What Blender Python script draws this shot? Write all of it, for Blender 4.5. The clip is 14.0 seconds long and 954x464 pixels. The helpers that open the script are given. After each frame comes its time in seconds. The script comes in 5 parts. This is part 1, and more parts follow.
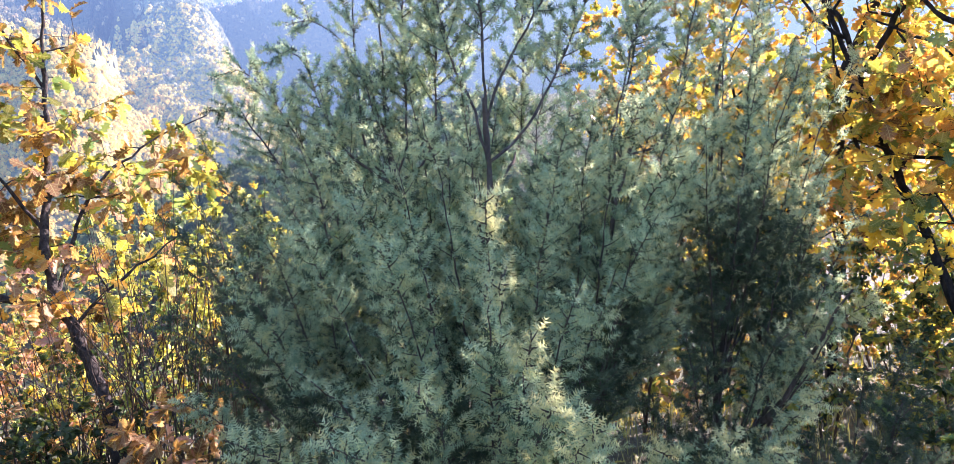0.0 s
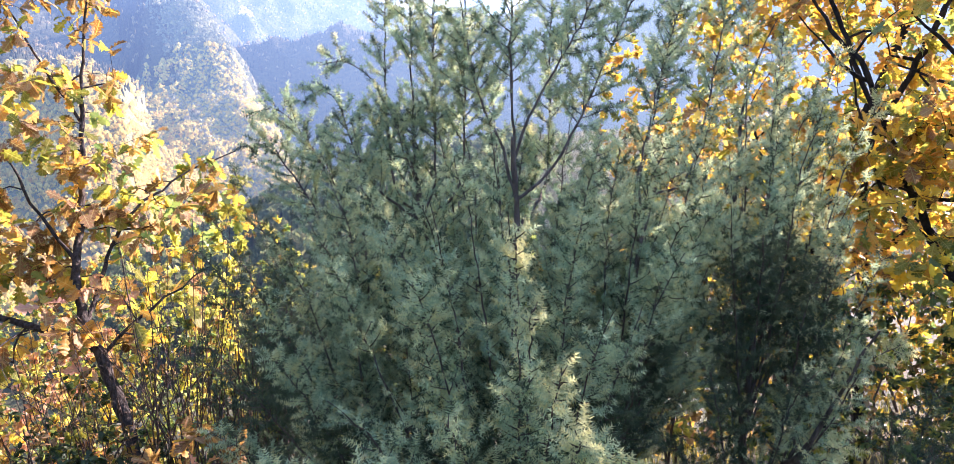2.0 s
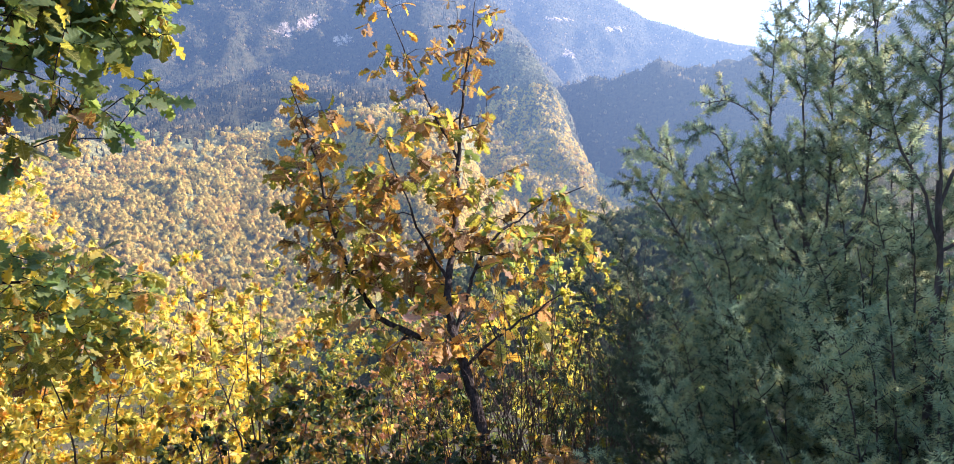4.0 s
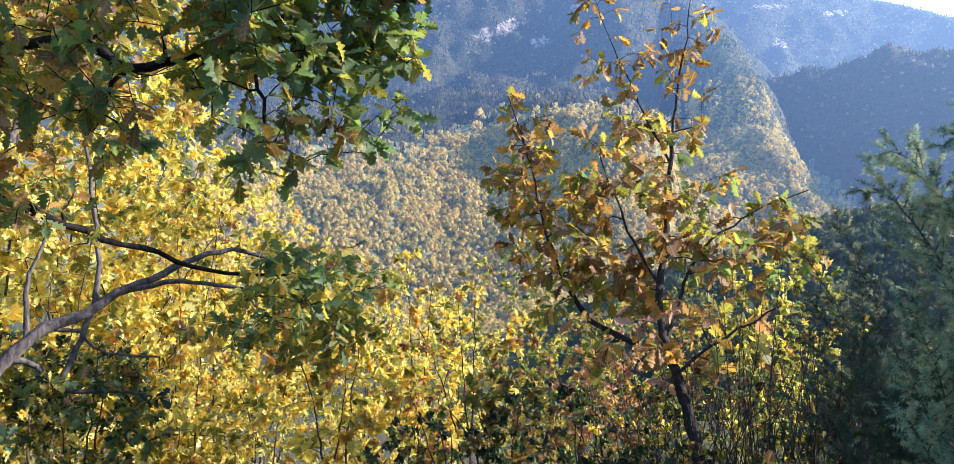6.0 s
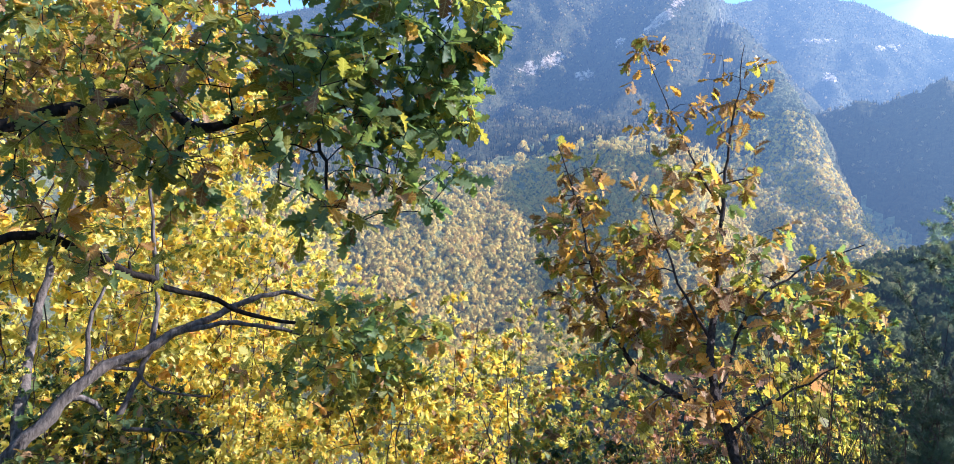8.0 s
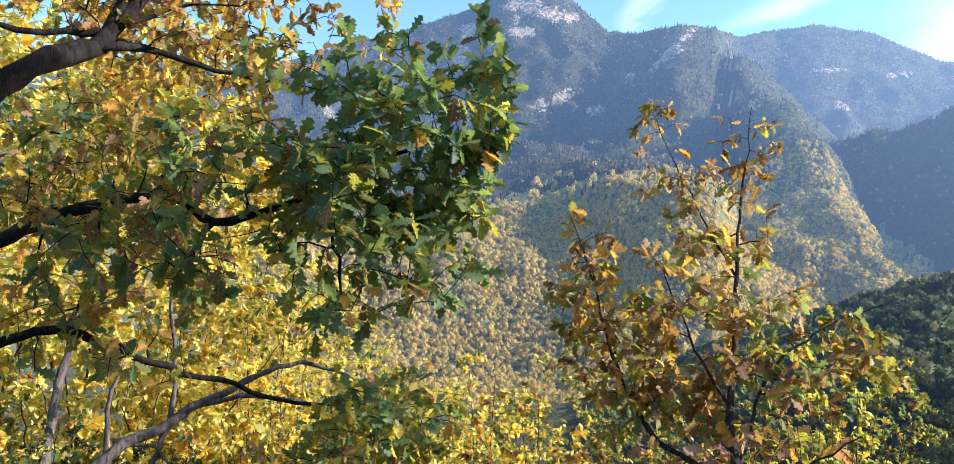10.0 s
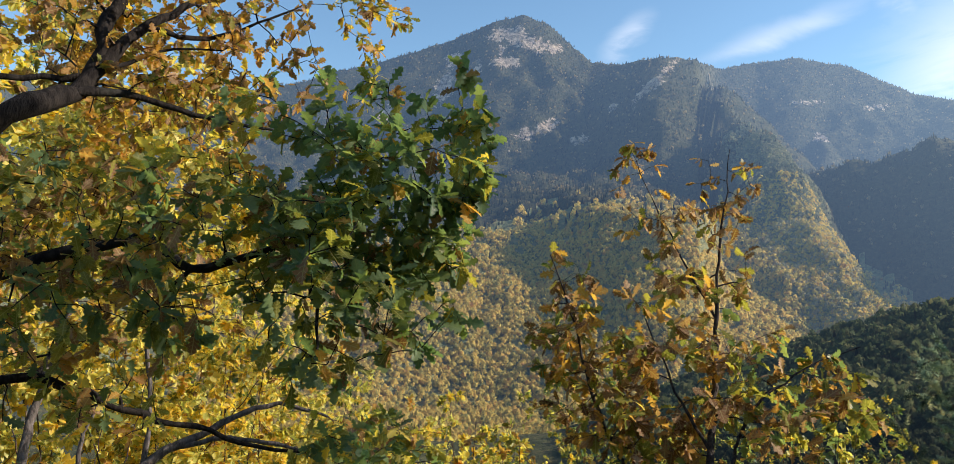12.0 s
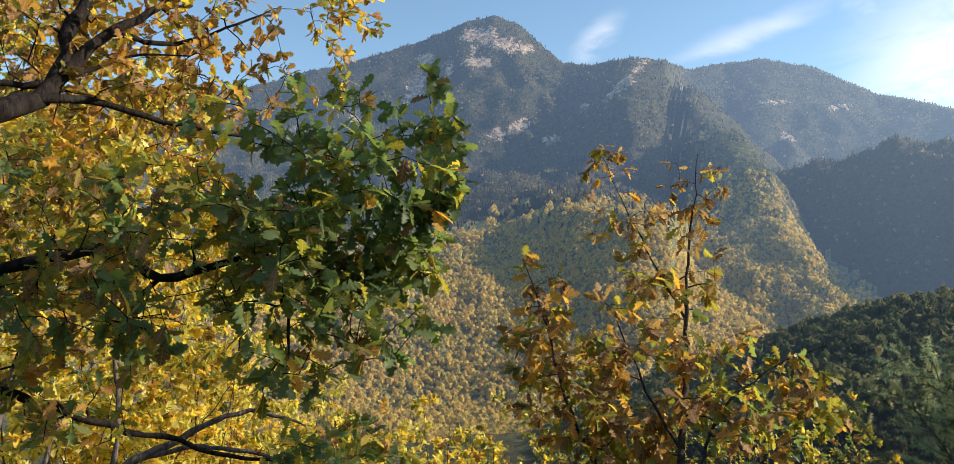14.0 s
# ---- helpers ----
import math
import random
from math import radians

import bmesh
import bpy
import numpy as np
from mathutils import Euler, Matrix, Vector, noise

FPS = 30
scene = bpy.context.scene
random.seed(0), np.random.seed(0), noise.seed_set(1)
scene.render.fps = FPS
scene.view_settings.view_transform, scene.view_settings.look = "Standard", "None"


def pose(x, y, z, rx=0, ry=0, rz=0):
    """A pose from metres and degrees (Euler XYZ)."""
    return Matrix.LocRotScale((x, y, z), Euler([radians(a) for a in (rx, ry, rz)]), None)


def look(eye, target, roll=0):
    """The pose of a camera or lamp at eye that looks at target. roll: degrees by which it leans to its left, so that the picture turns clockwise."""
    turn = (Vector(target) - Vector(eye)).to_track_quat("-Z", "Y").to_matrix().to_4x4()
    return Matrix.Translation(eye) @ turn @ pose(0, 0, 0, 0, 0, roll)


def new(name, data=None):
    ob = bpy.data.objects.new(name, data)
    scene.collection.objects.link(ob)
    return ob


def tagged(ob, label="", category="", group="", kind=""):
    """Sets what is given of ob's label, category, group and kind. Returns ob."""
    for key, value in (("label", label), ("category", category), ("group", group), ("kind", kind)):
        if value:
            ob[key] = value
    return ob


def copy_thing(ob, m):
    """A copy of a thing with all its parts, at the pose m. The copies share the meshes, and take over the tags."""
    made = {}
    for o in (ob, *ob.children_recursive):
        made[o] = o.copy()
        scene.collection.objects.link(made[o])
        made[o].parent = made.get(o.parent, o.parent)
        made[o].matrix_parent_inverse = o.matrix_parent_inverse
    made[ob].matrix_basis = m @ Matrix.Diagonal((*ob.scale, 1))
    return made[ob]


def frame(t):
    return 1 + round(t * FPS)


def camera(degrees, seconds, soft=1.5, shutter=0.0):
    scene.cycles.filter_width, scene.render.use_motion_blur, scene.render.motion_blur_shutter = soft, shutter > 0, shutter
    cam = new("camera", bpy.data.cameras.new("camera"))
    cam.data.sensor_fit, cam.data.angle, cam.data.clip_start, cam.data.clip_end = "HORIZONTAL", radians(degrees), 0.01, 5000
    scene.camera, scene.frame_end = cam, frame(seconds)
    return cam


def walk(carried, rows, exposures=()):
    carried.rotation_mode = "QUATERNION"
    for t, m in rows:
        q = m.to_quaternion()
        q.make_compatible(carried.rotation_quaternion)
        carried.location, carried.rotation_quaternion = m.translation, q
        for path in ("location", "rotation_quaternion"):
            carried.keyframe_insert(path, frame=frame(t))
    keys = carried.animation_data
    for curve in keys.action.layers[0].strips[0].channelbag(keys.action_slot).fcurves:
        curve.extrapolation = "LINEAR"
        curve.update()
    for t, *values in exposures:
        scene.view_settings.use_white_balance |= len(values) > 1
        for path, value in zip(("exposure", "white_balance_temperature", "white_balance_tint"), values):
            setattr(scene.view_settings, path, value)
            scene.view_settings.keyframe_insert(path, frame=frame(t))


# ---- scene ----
cam = camera(67.5, 14.0, soft=0.4)
METRES, EYE, TILT, LEAN, TURN = 0.75, 1.55, -9.0, 2.0, 0.0
ROWS = [
    (0.0, 0.0000, -0.0000, 0.0001, -0.00, 0.00, 0.00),
    (0.5, 0.0000, 0.0064, -0.0065, -2.36, -0.01, 0.02),
    (1.0, -0.0014, -0.0163, -0.0057, -2.55, 1.69, -0.05),
    (1.5, -0.0164, -0.0282, -0.0085, -0.93, 2.47, -0.63),
    (2.0, -0.0313, -0.0378, -0.0053, 1.39, 2.98, -0.84),
    (2.5, -0.0862, -0.0567, -0.0070, 6.81, 3.53, -1.31),
    (3.0, -0.1533, -0.0917, 0.0019, 13.39, 4.52, -2.58),
    (3.5, -0.2264, -0.0992, 0.0020, 20.13, 5.35, -5.00),
    (4.0, -0.2735, -0.1284, -0.0175, 25.33, 4.39, -6.06),
    (6.5, -0.3222, -0.3136, 0.0018, 42.25, 2.97, -7.92),
    (7.0, -0.3345, -0.3248, 0.0290, 42.53, 4.03, -7.86),
    (7.5, -0.3343, -0.3402, 0.0696, 43.36, 4.27, -8.09),
    (8.0, -0.3395, -0.3629, 0.0983, 44.12, 4.48, -9.17),
    (10.5, -0.3063, -0.4219, 0.3654, 45.63, 7.90, -7.28),
    (11.0, -0.2986, -0.4215, 0.3927, 45.51, 8.62, -6.87),
    (11.5, -0.2911, -0.4188, 0.4063, 45.17, 9.52, -7.32),
    (12.0, -0.2975, -0.4174, 0.4122, 44.18, 9.67, -8.04),
    (12.5, -0.2860, -0.4298, 0.4246, 43.88, 9.65, -7.57),
    (13.0, -0.2824, -0.4262, 0.4365, 43.27, 10.19, -7.25),
    (13.5, -0.2734, -0.4269, 0.4380, 42.80, 10.28, -7.04),
    (14.0, -0.2850, -0.4283, 0.4379, 42.10, 9.96, -7.23),
]
EXPOSURES = [(0.0, 2.48, 6000, 34), (1.0, 2.66, 6100, 34), (2.0, 2.38, 6200, 35), (3.0, 2.18, 6350, 34), (3.5, 1.85, 6250, 32), (4.0, 1.6, 6050, 30), (6.5, 1.38, 5450, 21), (8.0, 1.42, 5400, 20), (10.5, 0.99, 6000, 15), (11.0, 0.6, 6150, 13), (11.5, 0.4, 6250, 13), (12.5, 0.6, 6800, 14), (14.0, 0.62, 7000, 15)]
walk(cam, [(t, pose(0, 0, EYE, TILT, LEAN, TURN) @ pose(METRES * x, METRES * y, METRES * z, 90 + pitch, roll, yaw)) for t, x, y, z, yaw, pitch, roll in ROWS], EXPOSURES)

# ---- light: low autumn sun ahead and to the right, clear sky with thin cloud ----
SUN_AZ, SUN_EL = 44.0, 26.0


def heading(az, el=0.0):
    """Unit vector; az in degrees clockwise from +y."""
    a, e = radians(az), radians(el)
    return Vector((math.sin(a) * math.cos(e), math.cos(a) * math.cos(e), math.sin(e)))


# thin cloud: heading, height, half length and half breadth in degrees, rise from level in degrees, thickness
CLOUDS = [(-32.7, 19.5, 3.2, 1.5, 42, 0.55), (-21.2, 18.9, 7.6, 1.2, 14, 0.4), (-13.6, 19.6, 3.5, 1.2, -45, 0.4), (-7.5, 16.0, 10, 6.5, 25, 1.0), (4, 17, 14, 9, 0, 1.0), (60, 35, 40, 25, 0, 0.4), (-150, 40, 40, 25, 0, 0.3)]


def make_world():
    w = bpy.data.worlds.new("sky")
    scene.world = w
    w.use_nodes = True
    nt = w.node_tree
    nt.nodes.clear()
    sky = nt.nodes.new("ShaderNodeTexSky")
    sky.sky_type, sky.sun_disc = "NISHITA", False
    sky.sun_elevation, sky.sun_rotation = radians(SUN_EL), radians(SUN_AZ)
    sky.altitude, sky.air_density, sky.dust_density = 700, 1.05, 0.22
    co = nt.nodes.new("ShaderNodeTexCoord")
    mp = nt.nodes.new("ShaderNodeMapping")
    mp.inputs["Rotation"].default_value = (0.0, -0.22, 0.5)
    mp.inputs["Scale"].default_value = (4.0, 4.0, 13.0)
    mp.inputs["Location"].default_value = (0.35, 0.1, 0.0)
    no = nt.nodes.new("ShaderNodeTexNoise")
    no.inputs["Scale"].default_value, no.inputs["Detail"].default_value = 1.7, 9
    no.inputs["Roughness"].default_value, no.inputs["Distortion"].default_value = 0.58, 0.9
    ra = nt.nodes.new("ShaderNodeMapRange")
    ra.inputs["From Min"].default_value, ra.inputs["From Max"].default_value = 0.3, 0.66
    ra.inputs["To Min"].default_value = 0.12
    mix = nt.nodes.new("ShaderNodeMix")
    mix.data_type = "RGBA"
    mix.inputs[7].default_value = (6.2, 6.5, 7.0, 1)
    bg = nt.nodes.new("ShaderNodeBackground")
    bg.inputs["Strength"].default_value = 0.14
    out = nt.nodes.new("ShaderNodeOutputWorld")
    li = nt.links.new
    li(co.outputs["Generated"], mp.inputs["Vector"])
    li(mp.outputs["Vector"], no.inputs["Vector"])
    cover = None
    for az, el, length, breadth, rise, thick in CLOUDS:
        # distance from the middle of the bank, along and across it, frayed by the noise
        mid = heading(az, el)
        level, upright = heading(az + 90), heading(az, el + 90)
        a = radians(rise)
        axes = []
        for axis, half in ((level * math.cos(a) + upright * math.sin(a), length), (upright * math.cos(a) - level * math.sin(a), breadth)):
            off = nt.nodes.new("ShaderNodeVectorMath")
            off.operation = "DOT_PRODUCT"
            off.inputs[1].default_value = axis / math.sin(radians(min(half, 60)))
            li(co.outputs["Generated"], off.inputs[0])
            axes.append(off.outputs["Value"])
        front = nt.nodes.new("ShaderNodeVectorMath")
        front.operation = "DOT_PRODUCT"
        front.inputs[1].default_value = mid
        li(co.outputs["Generated"], front.inputs[0])
        across = nt.nodes.new("ShaderNodeMath")
        across.operation = "MULTIPLY_ADD"
        li(no.outputs["Fac"], across.inputs[0])
        across.inputs[1].default_value = 1.6
        li(axes[1], across.inputs[2])
        dist = nt.nodes.new("ShaderNodeCombineXYZ")
        li(axes[0], dist.inputs[0])
        li(across.outputs[0], dist.inputs[1])
        span = nt.nodes.new("ShaderNodeVectorMath")
        span.operation = "DISTANCE"
        span.inputs[1].default_value = (0, 0.8, 0)
        li(dist.outputs[0], span.inputs[0])
        bank = nt.nodes.new("ShaderNodeMapRange")
        bank.interpolation_type = "SMOOTHSTEP"
        bank.inputs["From Min"].default_value, bank.inputs["From Max"].default_value = 1.05, 0.0
        bank.inputs["To Max"].default_value = thick
        li(span.outputs["Value"], bank.inputs["Value"])
        ahead = nt.nodes.new("ShaderNodeMath")
        ahead.operation = "GREATER_THAN"
        li(front.outputs["Value"], ahead.inputs[0])
        ahead.inputs[1].default_value = 0.0
        one = nt.nodes.new("ShaderNodeMath")
        one.operation = "MULTIPLY"
        li(bank.outputs["Result"], one.inputs[0])
        li(ahead.outputs[0], one.inputs[1])
        if cover is None:
            cover = one.outputs[0]
        else:
            top = nt.nodes.new("ShaderNodeMath")
            top.operation = "MAXIMUM"
            li(cover, top.inputs[0])
            li(one.outputs[0], top.inputs[1])
            cover = top.outputs[0]
    both = nt.nodes.new("ShaderNodeMath")
    both.operation = "MULTIPLY"
    li(no.outputs["Fac"], ra.inputs["Value"])
    li(ra.outputs["Result"], both.inputs[0])
    li(cover, both.inputs[1])
    li(both.outputs[0], mix.inputs[0])
    clear = nt.nodes.new("ShaderNodeMix")
    clear.data_type, clear.blend_type = "RGBA", "MULTIPLY"
    clear.inputs[0].default_value = 1.0
    clear.inputs[7].default_value = (0.82, 1.0, 1.03, 1)
    li(sky.outputs["Color"], clear.inputs[6])
    li(clear.outputs[2], mix.inputs[6])
    li(mix.outputs[2], bg.inputs["Color"])
    li(bg.outputs["Background"], out.inputs["Surface"])


make_world()
sun_data = bpy.data.lights.new("sun", "SUN")
sun_data.energy, sun_data.angle, sun_data.color = 5.0, radians(0.53), (1.0, 0.9, 0.76)
sun = new("sun", sun_data)
sun.matrix_world = look(heading(SUN_AZ, SUN_EL) * 50, (0, 0, 0))


# ---- materials ----
def material(name):
    m = bpy.data.materials.new(name)
    m.use_nodes = True
    nt = m.node_tree
    return m, nt, nt.nodes["Principled BSDF"], nt.nodes["Material Output"]


def node(nt, kind, **values):
    n = nt.nodes.new(kind)
    for k, v in values.items():
        n.inputs[k.replace("_", " ")].default_value = v
    return n


def ramp(nt, fac, stops):
    r = nt.nodes.new("ShaderNodeValToRGB")
    el = r.color_ramp.elements
    while len(el) < len(stops):
        el.new(0.5)
    for e, (p, c) in zip(el, stops):
        e.position, e.color = p, (*c, 1)
    nt.links.new(fac, r.inputs["Fac"])
    return r.outputs["Color"]


def math_node(nt, op, a, b=None):
    n = nt.nodes.new("ShaderNodeMath")
    n.operation = op
    for i, v in ((0, a), (1, b)):
        if v is None:
            continue
        if isinstance(v, (int, float)):
            n.inputs[i].default_value = v
        else:
            nt.links.new(v, n.inputs[i])
    return n.outputs[0]


def mix_rgb(nt, fac, a, b, mode="MIX"):
    n = nt.nodes.new("ShaderNodeMix")
    n.data_type, n.blend_type = "RGBA", mode
    for i, v in ((0, fac), (6, a), (7, b)):
        if isinstance(v, (int, float)):
            n.inputs[i].default_value = v
        elif isinstance(v, tuple):
            n.inputs[i].default_value = (*v, 1)
        else:
            nt.links.new(v, n.inputs[i])
    return n.outputs[2]


def one_random(nt):
    """A number of its own for each leaf, whether it is an object or an island of a mesh."""
    a = nt.nodes.new("ShaderNodeObjectInfo").outputs["Random"]
    b = nt.nodes.new("ShaderNodeNewGeometry").outputs["Random Per Island"]
    return math_node(nt, "FRACT", math_node(nt, "ADD", a, b))


def leaf_material(name, stops, clear=0.5, rough=0.5, vein=(0.6, 0.55, 0.25), brown=0.35):
    """A thin leaf: colour by leaf, mottling, browned patches, pale veins, light shining through."""
    m, nt, p, out = material(name)
    li = nt.links.new
    r = one_random(nt)
    col = ramp(nt, r, stops)
    geo = nt.nodes.new("ShaderNodeNewGeometry")
    n1 = node(nt, "ShaderNodeTexNoise", Scale=38.0, Detail=4.0, Roughness=0.6)
    li(geo.outputs["Position"], n1.inputs["Vector"])
    patch = nt.nodes.new("ShaderNodeMapRange")
    patch.inputs["From Min"].default_value, patch.inputs["From Max"].default_value = 0.55, 0.72
    patch.inputs["To Max"].default_value = brown
    li(n1.outputs["Fac"], patch.inputs["Value"])
    col = mix_rgb(nt, patch.outputs["Result"], col, (0.16, 0.075, 0.025))
    uv = nt.nodes.new("ShaderNodeUVMap")
    sep = nt.nodes.new("ShaderNodeSeparateXYZ")
    li(uv.outputs["UV"], sep.inputs["Vector"])
    w = math_node(nt, "ABSOLUTE", math_node(nt, "SUBTRACT", sep.outputs["X"], 0.5))
    v = math_node(nt, "SUBTRACT", math_node(nt, "MULTIPLY", sep.outputs["Y"], 6.0), math_node(nt, "MULTIPLY", w, 5.0))
    v = math_node(nt, "ABSOLUTE", math_node(nt, "SUBTRACT", math_node(nt, "FRACT", v), 0.5))
    side = math_node(nt, "LESS_THAN", v, 0.06)
    mid = math_node(nt, "LESS_THAN", w, 0.018)
    veins = math_node(nt, "MULTIPLY", math_node(nt, "MAXIMUM", side, mid), 0.35)
    col = mix_rgb(nt, veins, col, vein)
    li(col, p.inputs["Base Color"])
    p.inputs["Roughness"].default_value = rough
    p.inputs["Specular IOR Level"].default_value = 0.22
    bump = node(nt, "ShaderNodeBump", Strength=0.35, Distance=0.002)
    li(n1.outputs["Fac"], bump.inputs["Height"])
    li(bump.outputs["Normal"], p.inputs["Normal"])
    tr = nt.nodes.new("ShaderNodeBsdfTranslucent")
    li(mix_rgb(nt, 1.0, col, (1.5, 1.46, 0.7), "MULTIPLY"), tr.inputs["Color"])
    mx = nt.nodes.new("ShaderNodeMixShader")
    mx.inputs[0].default_value = clear
    li(p.outputs[0], mx.inputs[1])
    li(tr.outputs[0], mx.inputs[2])
    li(mx.outputs[0], out.inputs["Surface"])
    return m


GREEN = leaf_material("oak_leaf_green", [(0, (0.095, 0.165, 0.095)), (0.5, (0.145, 0.215, 0.1)), (1, (0.22, 0.27, 0.1))], 0.58, 0.42, (0.24, 0.3, 0.14), 0.25)
OLIVE = leaf_material("oak_leaf_olive", [(0, (0.14, 0.165, 0.04)), (0.5, (0.235, 0.235, 0.05)), (1, (0.35, 0.3, 0.06))], 0.55, 0.4, brown=0.4)
YELLOW = leaf_material("oak_leaf_yellow", [(0, (0.57, 0.4, 0.048)), (0.5, (0.76, 0.56, 0.085)), (1, (0.83, 0.67, 0.15))], 0.55, 0.45)
ORANGE = leaf_material("oak_leaf_orange", [(0, (0.44, 0.23, 0.05)), (0.5, (0.56, 0.33, 0.07)), (1, (0.52, 0.27, 0.1))], 0.52, 0.5)
BROWN = leaf_material("oak_leaf_dry", [(0, (0.14, 0.068, 0.032)), (0.5, (0.26, 0.14, 0.062)), (1, (0.38, 0.23, 0.125))], 0.42, 0.6)
LIME = leaf_material("shrub_leaf_lime", [(0, (0.46, 0.47, 0.13)), (0.5, (0.7, 0.64, 0.2)), (1, (0.8, 0.69, 0.23))], 0.5, 0.4, brown=0.2)
PINK = leaf_material("shrub_leaf_russet", [(0, (0.4, 0.16, 0.12)), (0.5, (0.5, 0.26, 0.19)), (1, (0.52, 0.34, 0.22))], 0.4)
# very dark leaf: the shade on undergrowth is put into its colour
SHADED_LEAF = leaf_material("shaded_leaf", [(0, (0.02, 0.04, 0.018)), (0.5, (0.035, 0.06, 0.025)), (1, (0.06, 0.08, 0.03))], 0.3, 0.4, (0.06, 0.08, 0.03), 0.2)
LEAVES = [GREEN, OLIVE, YELLOW, ORANGE, BROWN, LIME, PINK, SHADED_LEAF]


def needle_material(name, stops, clear):
    m, nt, p, out = material(name)
    li = nt.links.new
    geo = nt.nodes.new("ShaderNodeNewGeometry")
    big = node(nt, "ShaderNodeTexNoise", Scale=5.0, Detail=3.0)
    li(geo.outputs["Position"], big.inputs["Vector"])
    f = math_node(nt, "ADD", math_node(nt, "MULTIPLY", one_random(nt), 0.45), math_node(nt, "MULTIPLY", big.outputs["Fac"], 0.55))
    col = ramp(nt, f, stops)
    li(col, p.inputs["Base Color"])
    p.inputs["Roughness"].default_value = 0.6
    p.inputs["Specular IOR Level"].default_value = 0.12
    tr = nt.nodes.new("ShaderNodeBsdfTranslucent")
    li(col, tr.inputs["Color"])
    mx = nt.nodes.new("ShaderNodeMixShader")
    mx.inputs[0].default_value = clear
    li(p.outputs[0], mx.inputs[1])
    li(tr.outputs[0], mx.inputs[2])
    li(mx.outputs[0], out.inputs["Surface"])
    return m


NEEDLE = needle_material("juniper_needle", [(0.25, (0.225, 0.325, 0.19)), (0.5, (0.395, 0.49, 0.285)), (0.75, (0.6, 0.645, 0.335))], 0.5)
# pale copy of the needles: sunlight on sprays put into the colour
NEEDLE_SUNLIT = needle_material("juniper_needle_sunlit", [(0.25, (0.4, 0.43, 0.22)), (0.5, (0.52, 0.52, 0.25)), (0.75, (0.62, 0.58, 0.26))], 0.45)
# dark copy of the needles: shade painted on low, inner and rear boughs
NEEDLE_SHADED = needle_material("juniper_needle_shaded", [(0.25, (0.045, 0.07, 0.04)), (0.5, (0.08, 0.112, 0.064)), (0.75, (0.14, 0.17, 0.09))], 0.35)


def bark_material(name, dark, pale, scale):
    m, nt, p, _ = material(name)
    li = nt.links.new
    tc = nt.nodes.new("ShaderNodeTexCoord")
    mp = nt.nodes.new("ShaderNodeMapping")
    mp.inputs["Scale"].default_value = (scale, scale, scale * 0.35)
    li(tc.outputs["Object"], mp.inputs["Vector"])
    n1 = node(nt, "ShaderNodeTexNoise", Scale=1.0, Detail=6.0, Roughness=0.65)
    li(mp.outputs["Vector"], n1.inputs["Vector"])
    n2 = node(nt, "ShaderNodeTexNoise", Scale=3.0, Detail=3.0)
    li(tc.outputs["Object"], n2.inputs["Vector"])
    col = ramp(nt, n1.outputs["Fac"], [(0.35, dark), (0.7, pale)])
    lichen = nt.nodes.new("ShaderNodeMapRange")
    lichen.inputs["From Min"].default_value, lichen.inputs["From Max"].default_value = 0.58, 0.75
    lichen.inputs["To Max"].default_value = 0.1
    li(n2.outputs["Fac"], lichen.inputs["Value"])
    li(mix_rgb(nt, lichen.outputs["Result"], col, (0.26, 0.27, 0.22)), p.inputs["Base Color"])
    p.inputs["Roughness"].default_value = 0.9
    p.inputs["Specular IOR Level"].default_value = 0.12
    bump = node(nt, "ShaderNodeBump", Strength=1.0, Distance=0.014)
    li(n1.outputs["Fac"], bump.inputs["Height"])
    li(bump.outputs["Normal"], p.inputs["Normal"])
    return m


# kept near black: the shade on backlit limbs is put into this bark colour
BARK = bark_material("oak_bark", (0.008, 0.0065, 0.006), (0.036, 0.03, 0.026), 45)
GREY_BARK = bark_material("grey_oak_bark", (0.045, 0.038, 0.034), (0.2, 0.17, 0.15), 45)
YOUNG_BARK = bark_material("young_oak_bark", (0.022, 0.018, 0.016), (0.095, 0.077, 0.068), 60)
TWIG = bark_material("twig_bark", (0.05, 0.035, 0.028), (0.13, 0.095, 0.075), 90)
JBARK = bark_material("juniper_bark", (0.05, 0.04, 0.032), (0.15, 0.12, 0.1), 60)


# ---- mesh helpers ----
def mesh_object(name, verts, faces, mats, parent=None, mat_index=None, uv=None, smooth=True):
    """One mesh object from arrays. faces: (n, 3) or (n, 4) vertex numbers."""
    verts = np.asarray(verts, dtype=np.float32)
    faces = np.asarray(faces, dtype=np.int32)
    me = bpy.data.meshes.new(name)
    n, k = faces.shape
    me.vertices.add(len(verts))
    me.vertices.foreach_set("co", verts.ravel())
    me.loops.add(n * k)
    me.loops.foreach_set("vertex_index", faces.ravel())
    me.polygons.add(n)
    me.polygons.foreach_set("loop_start", np.arange(0, n * k, k, dtype=np.int32))
    if mat_index is not None:
        me.polygons.foreach_set("material_index", np.asarray(mat_index, dtype=np.int32))
    me.polygons.foreach_set("use_smooth", np.full(n, smooth))
    if uv is not None:
        layer = me.uv_layers.new(name="UVMap")
        layer.data.foreach_set("uv", np.asarray(uv, dtype=np.float32)[faces.ravel()].ravel())
    me.update(calc_edges=True)
    for m in mats:
        me.materials.append(m)
    ob = new(name, me)
    if parent is not None:
        ob.parent = parent
